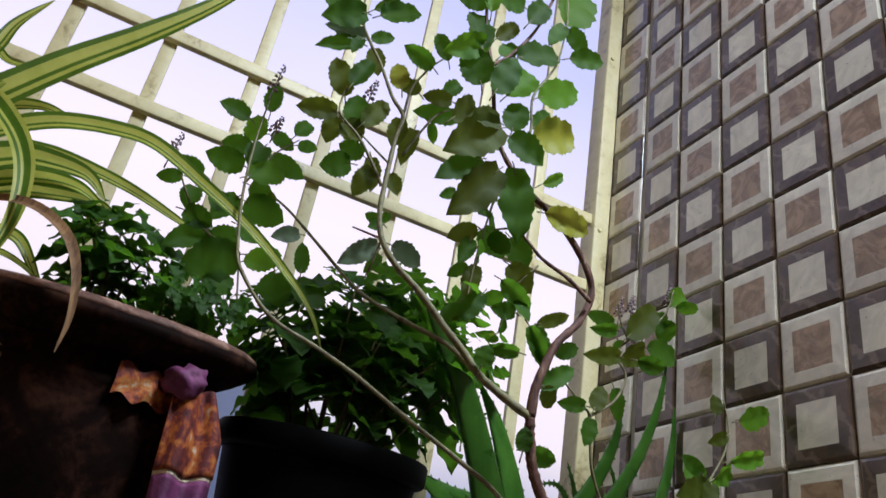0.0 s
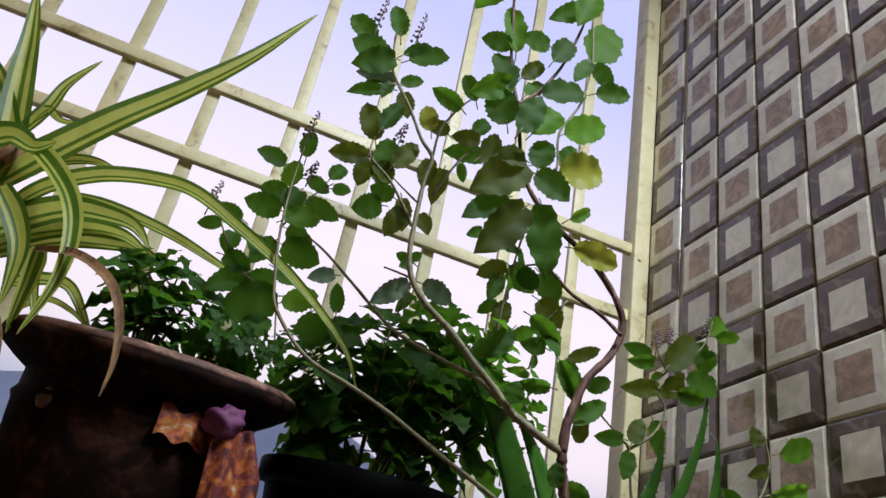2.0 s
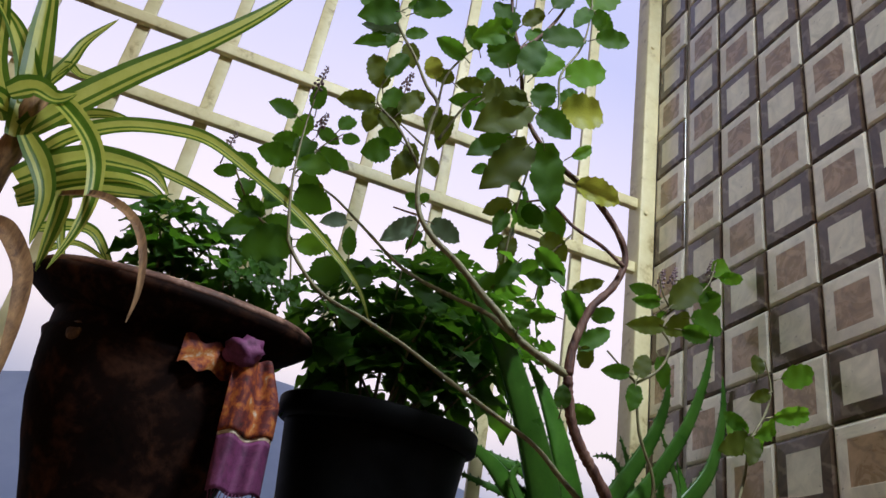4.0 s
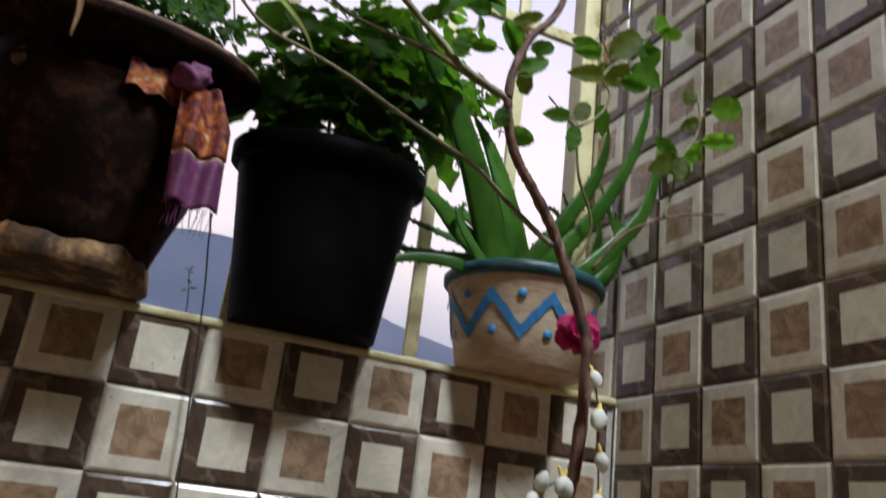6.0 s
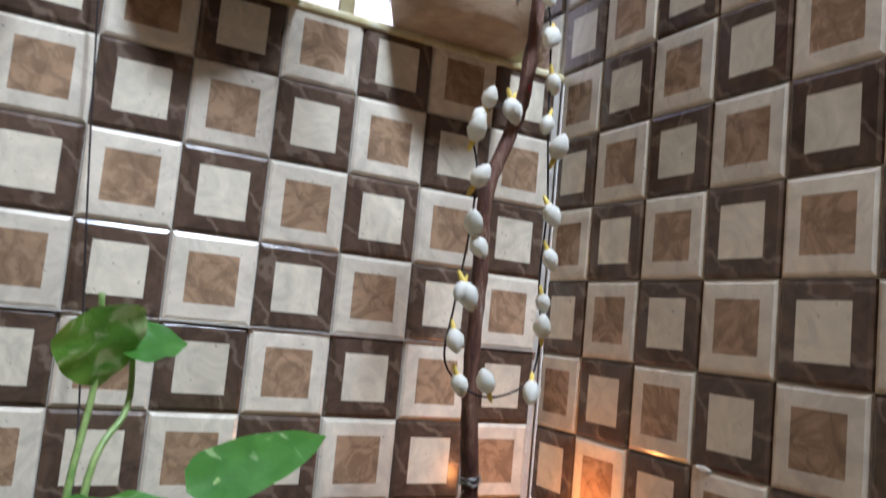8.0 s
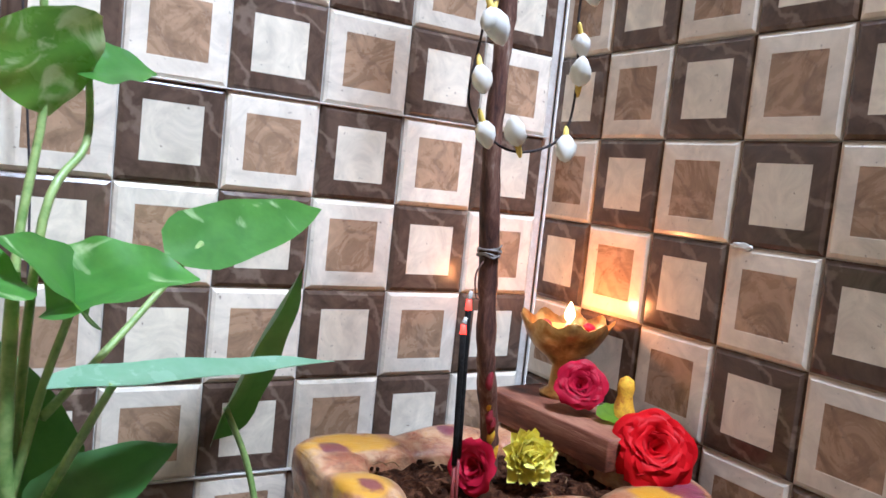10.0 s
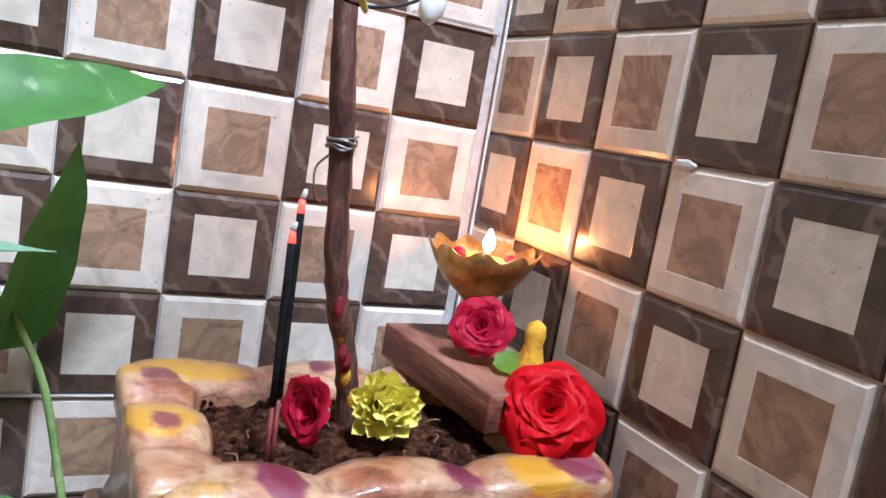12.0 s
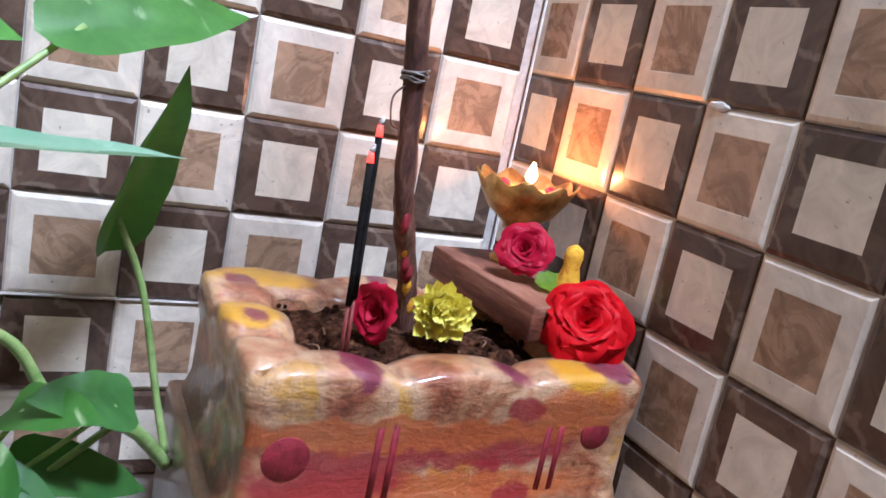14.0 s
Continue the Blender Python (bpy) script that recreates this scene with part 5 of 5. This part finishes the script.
# striped strap leaves
def strap(plant, name, pts, width, mats, dry=False):
    """A ribbon leaf with a keel; pale margins and a green middle, or the other way round."""
    bm = bmesh.new()
    line = spline(pts, 8)
    n = len(line)
    rows_ = []
    for i, q in enumerate(line):
        t = i / (n - 1)
        d = (line[min(i + 1, n - 1)] - line[max(i - 1, 0)]).normalized()
        side = d.cross(Vector((0.1, -0.9, 0.1))).normalized()
        up = side.cross(d)
        w = 1.15 * width / 2 * min(1, 0.7 + 1.6 * t) * (1 - t ** 2.2) ** 0.8 + 0.0004
        rows_.append([bm.verts.new(q + side * s * w + up * (0.35 * abs(s) * w + (0.1 * w * math.sin(9 * t) if dry else 0))) for s in (-1, -0.62, -0.3, 0, 0.3, 0.62, 1)])
    for a, b in zip(rows_, rows_[1:]):
        for k in range(6):
            bm.faces.new((a[k], a[k + 1], b[k + 1], b[k])).material_index = 1 if k in (1, 2, 4) else 0
    ob = part(name, bm, mats, plant)
    return ob


strap_plant = thing("spider_plant", "arching yellow and green striped spider plant", "plant")
PALE, STRIPE = [STRAP_PALE, STRAP_GREEN], [STRAP_GREEN, STRAP_PALE]
part("crown", tube([(-1.06, -0.03, 1.28), (-1.03, -0.06, 1.42), (-1.012, -0.1, 1.54)], 0.02, 0.014, 10, 5, 0.15, rng=rng), STRAP_DRY, strap_plant, "brown leaf bases")
for pts, w, mats in (
        ([(-1.009, -0.100, 1.489), (-0.987, -0.100, 1.528), (-0.928, -0.100, 1.616), (-0.864, -0.100, 1.701), (-0.800, -0.100, 1.797), (-0.737, -0.100, 1.917)], 0.034, STRIPE),
        ([(-0.992, -0.100, 1.451), (-0.962, -0.104, 1.498), (-0.912, -0.109, 1.534), (-0.851, -0.113, 1.551), (-0.802, -0.118, 1.549), (-0.736, -0.122, 1.519), (-0.677, -0.127, 1.487), (-0.625, -0.131, 1.450), (-0.579, -0.136, 1.407), (-0.553, -0.140, 1.360)], 0.020, STRIPE),
        ([(-1.003, -0.120, 1.537), (-0.979, -0.127, 1.527), (-0.952, -0.134, 1.506), (-0.927, -0.141, 1.478), (-0.910, -0.149, 1.443), (-0.901, -0.156, 1.400), (-0.901, -0.163, 1.356), (-0.910, -0.170, 1.305)], 0.022, PALE),
        ([(-1.018, -0.100, 1.526), (-1.031, -0.100, 1.579), (-1.045, -0.100, 1.636), (-1.059, -0.100, 1.695), (-1.082, -0.100, 1.774)], 0.031, STRIPE),
        ([(-1.016, -0.100, 1.552), (-1.001, -0.100, 1.603), (-0.994, -0.100, 1.644), (-0.971, -0.100, 1.696)], 0.015, STRIPE),
        ([(-1.009, -0.100, 1.581), (-1.000, -0.100, 1.599), (-0.980, -0.100, 1.591), (-0.947, -0.100, 1.601)], 0.011, STRIPE),
        ([(-0.994, -0.100, 1.426), (-0.965, -0.100, 1.457), (-0.930, -0.100, 1.482), (-0.895, -0.100, 1.490), (-0.858, -0.100, 1.489), (-0.831, -0.100, 1.468)], 0.032, STRIPE),
        ([(-0.991, -0.080, 1.415), (-0.956, -0.080, 1.450), (-0.908, -0.080, 1.475), (-0.864, -0.080, 1.481), (-0.826, -0.080, 1.465)], 0.025, STRIPE),
        ([(-0.993, -0.060, 1.416), (-0.934, -0.060, 1.456), (-0.887, -0.060, 1.472), (-0.841, -0.060, 1.479), (-0.811, -0.060, 1.470)], 0.021, STRIPE),
        ([(-0.992, -0.060, 1.537), (-0.968, -0.060, 1.561), (-0.932, -0.060, 1.575), (-0.891, -0.060, 1.569)], 0.016, STRIPE),
        ([(-0.951, -0.060, 1.517), (-0.891, -0.060, 1.521), (-0.818, -0.060, 1.513), (-0.754, -0.060, 1.496), (-0.718, -0.060, 1.485)], 0.016, STRIPE),
        ([(-0.958, -0.060, 1.392), (-0.927, -0.060, 1.407), (-0.900, -0.060, 1.407), (-0.875, -0.060, 1.381), (-0.853, -0.060, 1.352)], 0.015, STRIPE),
        ([(-0.941, -0.080, 1.355), (-0.914, -0.080, 1.378), (-0.881, -0.080, 1.372), (-0.852, -0.080, 1.353)], 0.007, STRIPE),
        ([(-0.935, -0.120, 1.418), (-0.931, -0.120, 1.377), (-0.929, -0.120, 1.317)], 0.018, PALE),
        ([(-0.938, -0.100, 1.411), (-0.922, -0.100, 1.367), (-0.903, -0.100, 1.329)], 0.009, STRIPE),
        ([(-1.035, -0.100, 1.494), (-1.075, -0.100, 1.558), (-1.100, -0.100, 1.643), (-1.127, -0.100, 1.736)], 0.032, STRIPE),
        ([(-1.016, -0.100, 1.478), (-1.030, -0.100, 1.554), (-1.071, -0.100, 1.622), (-1.115, -0.100, 1.663)], 0.029, STRIPE),
        ([(-1.035, -0.130, 1.515), (-1.013, -0.130, 1.533), (-0.987, -0.130, 1.529), (-0.968, -0.130, 1.546)], 0.029, STRIPE),
        ([(-1.031, -0.100, 1.512), (-1.070, -0.100, 1.518), (-1.100, -0.100, 1.480), (-1.104, -0.100, 1.418)], 0.029, STRIPE),
        ([(-0.998, -0.130, 1.469), (-0.969, -0.130, 1.436), (-0.951, -0.130, 1.400), (-0.944, -0.130, 1.341)], 0.025, STRIPE)):
    strap(strap_plant, "strap_leaf", pts, w, mats)
strap(strap_plant, "dry_leaf", [(-0.940, -0.120, 1.415), (-0.901, -0.160, 1.407), (-0.869, -0.190, 1.391), (-0.840, -0.212, 1.365), (-0.822, -0.218, 1.331), (-0.813, -0.220, 1.291), (-0.813, -0.222, 1.255)], 0.0105, [STRAP_DRY, STRAP_DRY], True)["label"] = "withered brown leaf"
strap(strap_plant, "dry_leaf", [(-1.000, -0.120, 1.358), (-0.975, -0.132, 1.350), (-0.952, -0.143, 1.328), (-0.932, -0.155, 1.298), (-0.920, -0.167, 1.257), (-0.912, -0.178, 1.211), (-0.906, -0.190, 1.167)], 0.02, [STRAP_DRY, STRAP_DRY], True)["label"] = "withered brown leaf"
pot2 = thing("clay_pot", "smaller dark clay pot on the ledge beside the large one", "pot", (-1.09, 0.0, LEDGE_Z))
part("body", turned([(0.075, 0), (0.08, 0.01), (0.105, 0.17), (0.11, 0.19), (0.09, 0.195)], 44), CLAY, pot2)
part("rim", turned([(0.105, 0.185), (0.122, 0.2), (0.126, 0.225), (0.12, 0.232), (0.11, 0.228), (0.105, 0.2)], 44), CLAY, pot2)
part("soil", turned([(0.108, 0.205), (0.07, 0.222), (0.02, 0.228)], 30), SOIL, pot2)

# aloe
aloe_plant = thing("aloe_vera", "thick toothed green aloe vera in the painted pot", "plant")
def succulent(pts, width, depth=0.75):
    """A fleshy leaf: hollow above, round below, with teeth along both edges."""
    bm = bmesh.new()
    line = spline(pts, 10)
    n = len(line)
    rings_ = []
    for i, q in enumerate(line):
        t = i / (n - 1)
        d = (line[min(i + 1, n - 1)] - line[max(i - 1, 0)]).normalized()
        side = d.cross(Vector((0.1, -0.9, 0.05))).normalized()
        up = side.cross(d)
        w = 0.95 * width / 2 * (1 - t ** 1.8) ** 0.8 + 0.0008
        ring = []
        for k in range(10):
            a = 2 * math.pi * k / 10
            h = math.sin(a) * w * (depth if math.sin(a) < 0 else depth * 0.25)
            ring.append(bm.verts.new(q + side * math.cos(a) * w + up * h))
        rings_.append(ring)
        if i % 3 == 1 and i < n - 2:
            for s in (-1, 1):
                e = q + side * s * w * 0.98
                v = [bm.verts.new(e + d * 0.003), bm.verts.new(e - d * 0.002), bm.verts.new(e + side * s * 0.0035 + d * 0.002), bm.verts.new(e + up * 0.0015)]
                for f in ((0, 1, 2), (1, 3, 2), (3, 0, 2)):
                    bm.faces.new([v[j] for j in f])
    for a, b in zip(rings_, rings_[1:]):
        for k in range(10):
            bm.faces.new((a[k], a[(k + 1) % 10], b[(k + 1) % 10], b[k]))
    bm.faces.new(rings_[-1])
    bm.faces.new(rings_[0][::-1])
    part("leaf", bm, ALOE, aloe_plant)


for pts, w in (([(-0.222, -0.030, 1.204), (-0.263, -0.052, 1.272), (-0.298, -0.074, 1.325), (-0.349, -0.096, 1.398), (-0.400, -0.118, 1.444), (-0.443, -0.140, 1.475)], 0.061),
               ([(-0.169, 0.000, 1.218), (-0.201, 0.000, 1.313), (-0.239, 0.000, 1.394), (-0.277, 0.000, 1.447)], 0.049),
               ([(-0.179, -0.050, 1.210), (-0.137, -0.057, 1.279), (-0.097, -0.065, 1.351), (-0.080, -0.073, 1.407), (-0.080, -0.080, 1.451)], 0.031),
               ([(-0.158, -0.060, 1.209), (-0.101, -0.075, 1.288), (-0.056, -0.090, 1.373), (-0.033, -0.105, 1.456), (-0.032, -0.120, 1.523)], 0.028),
               ([(-0.124, -0.080, 1.191), (-0.064, -0.085, 1.254), (-0.015, -0.090, 1.322), (0.004, -0.095, 1.405), (0.001, -0.100, 1.466)], 0.030),
               ([(-0.231, -0.030, 1.206), (-0.288, -0.040, 1.232), (-0.336, -0.050, 1.264), (-0.381, -0.060, 1.281)], 0.043),
               ([(-0.197, 0.020, 1.231), (-0.240, 0.020, 1.278), (-0.288, 0.020, 1.288), (-0.331, 0.020, 1.299)], 0.027),
               ([(-0.211, 0.030, 1.238), (-0.269, 0.030, 1.247), (-0.325, 0.030, 1.256), (-0.353, 0.030, 1.261)], 0.014),
               ([(-0.257, -0.030, 1.197), (-0.310, -0.013, 1.200), (-0.356, 0.003, 1.203), (-0.383, 0.020, 1.225)], 0.020),
               ([(-0.282, -0.050, 1.180), (-0.343, -0.053, 1.178), (-0.387, -0.057, 1.165), (-0.410, -0.060, 1.138)], 0.020),
               ([(-0.076, 0.030, 1.293), (-0.089, 0.030, 1.327), (-0.108, 0.030, 1.341), (-0.136, 0.030, 1.335)], 0.011),
               ([(-0.066, 0.030, 1.295), (-0.074, 0.030, 1.340), (-0.090, 0.030, 1.378)], 0.013),
               ([(-0.002, 0.000, 1.287), (-0.017, 0.000, 1.347), (-0.038, 0.000, 1.396)], 0.014),
               ([(-0.042, -0.030, 1.223), (-0.014, -0.030, 1.289), (-0.028, -0.030, 1.343)], 0.027),
               ([(-0.059, -0.010, 1.239), (-0.041, -0.010, 1.295), (-0.048, -0.010, 1.338)], 0.020),
               ([(-0.263, -0.060, 1.192), (-0.304, -0.060, 1.245), (-0.298, -0.060, 1.271)], 0.017)):
    succulent([(-0.16 + 0.35 * (pts[0][0] + 0.16), -0.03, 1.165)] + pts, w)
seedling = thing("basil_seedling", "young basil growing beside the aloe", "plant")
branch(seedling, "stem", [(-0.127, -0.070, 1.209), (-0.109, -0.082, 1.249), (-0.112, -0.093, 1.287), (-0.144, -0.105, 1.339), (-0.161, -0.117, 1.400), (-0.182, -0.128, 1.409), (-0.223, -0.140, 1.428)], 0.003, 0.0014, TWIG)
branch(seedling, "stem", [(-0.170, -0.130, 1.398), (-0.134, -0.133, 1.429), (-0.119, -0.136, 1.468), (-0.140, -0.139, 1.493), (-0.123, -0.141, 1.520), (-0.096, -0.144, 1.542), (-0.062, -0.147, 1.581), (-0.049, -0.150, 1.624)], 0.0022, 0.001, TWIG)
branch(seedling, "stem", [(-0.121, -0.140, 1.521), (-0.140, -0.145, 1.543), (-0.150, -0.150, 1.569)], 0.0014, 0.001, TWIG)
leaves_on(seedling, -0.14, [
    (-0.141, 1.545, -0.180, 1.550, 0.019, "dark"), (-0.136, 1.536, -0.182, 1.521, 0.019, "dark"), (-0.131, 1.520, -0.076, 1.589, 0.035, "olive"), (-0.083, 1.557, -0.035, 1.593, 0.026, "green"),
    (-0.053, 1.604, -0.014, 1.638, 0.029, "bright"), (-0.040, 1.603, 0.007, 1.614, 0.018, "bright"), (-0.053, 1.578, -0.025, 1.558, 0.032, "dark"), (-0.084, 1.524, -0.012, 1.532, 0.034, "dark"),
    (-0.134, 1.489, -0.074, 1.528, 0.030, "olive"), (-0.139, 1.490, -0.193, 1.473, 0.023, "olive"), (-0.106, 1.495, -0.060, 1.495, 0.024, "dark"), (-0.133, 1.521, -0.123, 1.513, 0.015, "dark"),
    (-0.193, 1.402, -0.230, 1.395, 0.019, "green"), (-0.175, 1.402, -0.162, 1.439, 0.022, "olive"), (-0.132, 1.450, -0.114, 1.410, 0.021, "dark"), (-0.179, 1.390, -0.185, 1.353, 0.022, "dark")])
for x, z, h in ((-0.053, 1.605, 0.03), (-0.142, 1.556, 0.03), (-0.121, 1.568, 0.028)):
    flower_spike(seedling, x, -0.14, z, h)

# ---- cloth, threads and weeds by the pots ----
cloth = thing("cloth_strip", "orange printed cloth strip with purple border tied round the clay pot", "cloth")
def drape(v0, v1, mat, name, label=""):
    bm = bmesh.new()
    nv, nu = max(3, int(30 * (v1 - v0))), 16
    grid_ = []
    for j in range(nv + 1):
        v = v0 + (v1 - v0) * j / nv
        row = []
        for i in range(nu + 1):
            u = i / nu
            x = -0.70 + 0.056 * u * (0.75 + 0.3 * min(1, v * 3)) + 0.010 * v
            y = -0.172 + 0.007 * math.sin(u * 11 + v * 3) + 0.03 * max(0, u - 0.2) * (1 - 0.3 * v)
            row.append(bm.verts.new((x, y, 1.272 - 0.145 * v + 0.006 * u + 0.002 * math.sin(u * 9))))
        grid_.append(row)
    for a, b in zip(grid_, grid_[1:]):
        for i in range(nu):
            bm.faces.new((a[i], a[i + 1], b[i + 1], b[i]))
    ob = part(name, bm, mat, cloth, label)
    so = ob.modifiers.new("thickness", "SOLIDIFY")
    so.thickness = 0.0015
    return ob
drape(0.0, 0.58, SILK_ORANGE, "printed_panel")
drape(0.58, 0.61, LACE, "stitched_edge", "cream stitched line")
drape(0.61, 1.0, SILK_PURPLE, "border", "purple woven border")
for i in range(15):
    x = -0.687 + 0.0036 * i
    part("fringe", tube([(x, -0.166, 1.13), (x + rng.uniform(-0.003, 0.003), -0.166, 1.118), (x + rng.uniform(-0.005, 0.005), -0.165, 1.108 - rng.uniform(0, 0.012))], 0.0008, 0.0004, 4, 2), SILK_PURPLE, cloth)
knot = bmesh.new()
bmesh.ops.create_icosphere(knot, subdivisions=3, radius=0.016)
for v in knot.verts:
    v.co *= 1 + 0.55 * noise.noise(v.co * 110)
    v.co.x *= 1.35
part("knot", knot, SILK_PURPLE, cloth, "purple knot").matrix_local = pose(-0.689, -0.168, 1.278)
band = bmesh.new()
prev = None
for i in range(20):
    a = radians(-82 + 36 * i / 19)
    c = Vector((-0.776 + 0.14 * math.cos(a), -0.03 + 0.14 * math.sin(a), 1.262 + 0.004 * math.sin(i)))
    out = Vector((math.cos(a), math.sin(a), 0))
    cur = [band.verts.new(c + out * (0.003 + 0.004 * math.sin(2.3 * k + i * 0.4) ** 2) + Vector((0, 0, 0.032 * (k / 5 - 0.5)))) for k in range(6)]
    if prev:
        for k in range(5):
            band.faces.new((prev[k], cur[k], cur[k + 1], prev[k + 1]))
    prev = cur
part("wrap", band, SILK_ORANGE, cloth)

string = tagged(new("hanging_thread", finish(tube([(-0.634, -0.1, 1.15), (-0.626, -0.06, 1.12), (-0.613, -0.02, 1.05), (-0.594, -0.022, 0.808), (-0.576, -0.03, 0.606), (-0.571, -0.06, 0.517), (-0.575, -0.2, 0.36)], 0.0011, 0.0011, 6, 6), "hanging_thread", THREAD)),
                "thin black thread hanging down the tiles", "thread")
weed = thing("small_weed", "tiny dark weed growing on the ledge", "plant")
branch(weed, "stem", [(-0.627, 0.04, 1.05), (-0.629, 0.043, 1.08), (-0.635, 0.046, 1.115)], 0.0009, 0.0006, THREAD, [lobed[0]], 0.6, 0.012, 0.22, 4)

# ---- pothos ----
pothos_pot = thing("nursery_pot", "plain clay nursery pot standing on the floor", "pot", (-0.53, -0.26, 0.0))
part("body", turned([(0.06, 0), (0.064, 0.005), (0.082, 0.13), (0.09, 0.135), (0.09, 0.16), (0.08, 0.16), (0.078, 0.13)], 40), CLAY_WORN, pothos_pot)
part("soil", turned([(0.08, 0.14), (0.04, 0.148), (0.01, 0.15)], 30), SOIL, pothos_pot)
pothos = thing("pothos", "marbled green pothos vine with heart-shaped leaves", "plant")
def pothos_leaf(base, tip, face, width, mat, droop=0.15, fold=0.25, petiole=None, r=0.0032, sweep=0.24):
    base, tip = Vector(base), Vector(tip)
    length = (tip - base).length
    me = leaf_mesh("leaf", mat, heart, length, width, rows=16, fold=fold, droop=droop, ripple=0.02, sweep=sweep)
    share("leaf", me, pothos, aim(base, tip - base, face))
    if petiole:
        part("petiole", tube([*petiole, base], r, r * 0.75, 8, 6), VINE, pothos)
P0 = (-0.586, -0.28, 0.36)
pothos_leaf((-0.586, -0.238, 0.655), (-0.569, -0.215, 0.594), (0.25, -0.9, 0.3), 0.092, POTHOS_MARBLED, 0.1, 0.25, sweep=0.08)
part("petiole", tube([P0, (-0.588, -0.24, 0.5), (-0.576, -0.212, 0.6), (-0.581, -0.228, 0.672)], 0.0034, 0.0025, 8, 6), VINE, pothos)
pothos_leaf((-0.55, -0.21, 0.63), (-0.505, -0.2, 0.645), (-0.1, -0.6, 0.8), 0.07, POTHOS, 0.25, 0.3, [P0, (-0.575, -0.25, 0.53), (-0.55, -0.22, 0.58)])
pothos_leaf((-0.455, -0.165, 0.512), (-0.326, -0.1, 0.548), (-0.15, -0.85, 0.55), 0.068, POTHOS, 0.05, 0.25, [(-0.57, -0.27, 0.41), (-0.52, -0.22, 0.45)])
pothos_leaf((-0.557, -0.28, 0.485), (-0.495, -0.3, 0.515), (-0.1, -0.4, 0.92), 0.095, POTHOS, 0.2, 0.45, [P0, (-0.572, -0.28, 0.43)])
pothos_leaf((-0.557, -0.28, 0.485), (-0.592, -0.3, 0.53), (0.1, -0.4, 0.9), 0.08, POTHOS, 0.2, 0.3)
pothos_leaf((-0.417, -0.14, 0.368), (-0.395, -0.2, 0.506), (0.55, -0.8, 0.1), 0.062, POTHOS_DARK, -0.1, 0.5, [(-0.36, -0.165, 0.17), (-0.372, -0.15, 0.22), (-0.392, -0.14, 0.31)], 0.0036)
pothos_leaf((-0.54, -0.33, 0.446), (-0.395, -0.305, 0.443), (0.0, -0.1, 1.0), 0.042, POTHOS_PALE, -0.05, 0.35, [(-0.57, -0.29, 0.36), (-0.555, -0.32, 0.41)])
pothos_leaf((-0.60, -0.3, 0.50), (-0.655, -0.34, 0.51), (0.1, -0.5, 0.8), 0.06, POTHOS, 0.1, 0.3)
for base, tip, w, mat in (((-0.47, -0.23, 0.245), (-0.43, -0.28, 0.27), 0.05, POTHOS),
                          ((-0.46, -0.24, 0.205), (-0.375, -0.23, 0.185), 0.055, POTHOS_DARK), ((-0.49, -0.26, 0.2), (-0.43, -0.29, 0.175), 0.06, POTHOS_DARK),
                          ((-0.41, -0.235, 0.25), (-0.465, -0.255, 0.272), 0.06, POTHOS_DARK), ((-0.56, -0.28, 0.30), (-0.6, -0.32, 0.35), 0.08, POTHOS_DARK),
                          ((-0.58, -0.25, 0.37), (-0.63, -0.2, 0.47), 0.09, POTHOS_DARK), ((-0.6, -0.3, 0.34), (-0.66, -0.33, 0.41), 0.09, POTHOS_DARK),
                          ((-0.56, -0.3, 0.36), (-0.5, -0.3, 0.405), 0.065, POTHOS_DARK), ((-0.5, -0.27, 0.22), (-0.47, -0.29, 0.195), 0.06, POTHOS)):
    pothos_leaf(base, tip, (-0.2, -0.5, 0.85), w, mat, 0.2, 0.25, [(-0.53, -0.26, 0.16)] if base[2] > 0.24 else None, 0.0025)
part("vine", tube([(-0.53, -0.26, 0.148), (-0.56, -0.27, 0.25), P0, (-0.59, -0.28, 0.42), (-0.59, -0.27, 0.5)], 0.006, 0.004, 10, 6, 0.05, rng=rng), VINE, pothos)
part("vine", tube([(-0.57, -0.28, 0.33), (-0.49, -0.21, 0.292), (-0.455, -0.2, 0.24), (-0.425, -0.2, 0.224), (-0.39, -0.19, 0.205), (-0.36, -0.175, 0.165)], 0.0042, 0.006, 10, 6, 0.06, rng=rng), VINE, pothos)
part("vine", tube([(-0.53, -0.27, 0.152), (-0.47, -0.25, 0.19), (-0.41, -0.21, 0.22)], 0.0035, 0.003, 8, 6), VINE, pothos)

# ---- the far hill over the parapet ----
# the haze of distance is put into the slope's colour as pale blue
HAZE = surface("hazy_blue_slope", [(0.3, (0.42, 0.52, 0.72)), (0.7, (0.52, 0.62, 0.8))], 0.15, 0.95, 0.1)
hill = bmesh.new()
slope = []
for k in range(17):
    f = k / 16
    row = []
    for c in range(73):
        x = -90 + 2.5 * c
        ridge = 14.8 + 6 * math.exp(-((x - 5) / 14) ** 2) + 0.5 * noise.noise((x * 0.12, 0, 4))
        row.append(hill.verts.new((x, 38 + 24 * f, -6 + (ridge + 6) * f ** 0.8 + (0.8 * noise.noise((x * 0.2, f * 6, 1)) if 0 < k < 16 else 0))))
    slope.append(row)
for a, b in zip(slope, slope[1:]):
    for c in range(72):
        hill.faces.new((a[c], a[c + 1], b[c + 1], b[c]))
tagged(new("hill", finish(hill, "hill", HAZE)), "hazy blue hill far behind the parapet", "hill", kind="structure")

# ---- the tiles ----
lay(wall_back, back, FACE_BACK)
lay(wall_right, right, FACE_RIGHT)
lay(wall_right, beyond, FACE_RIGHT)
joined("far_tiles", wall_back, far_back, FACE_BACK)
joined("far_tiles", wall_right, far_right, FACE_RIGHT)
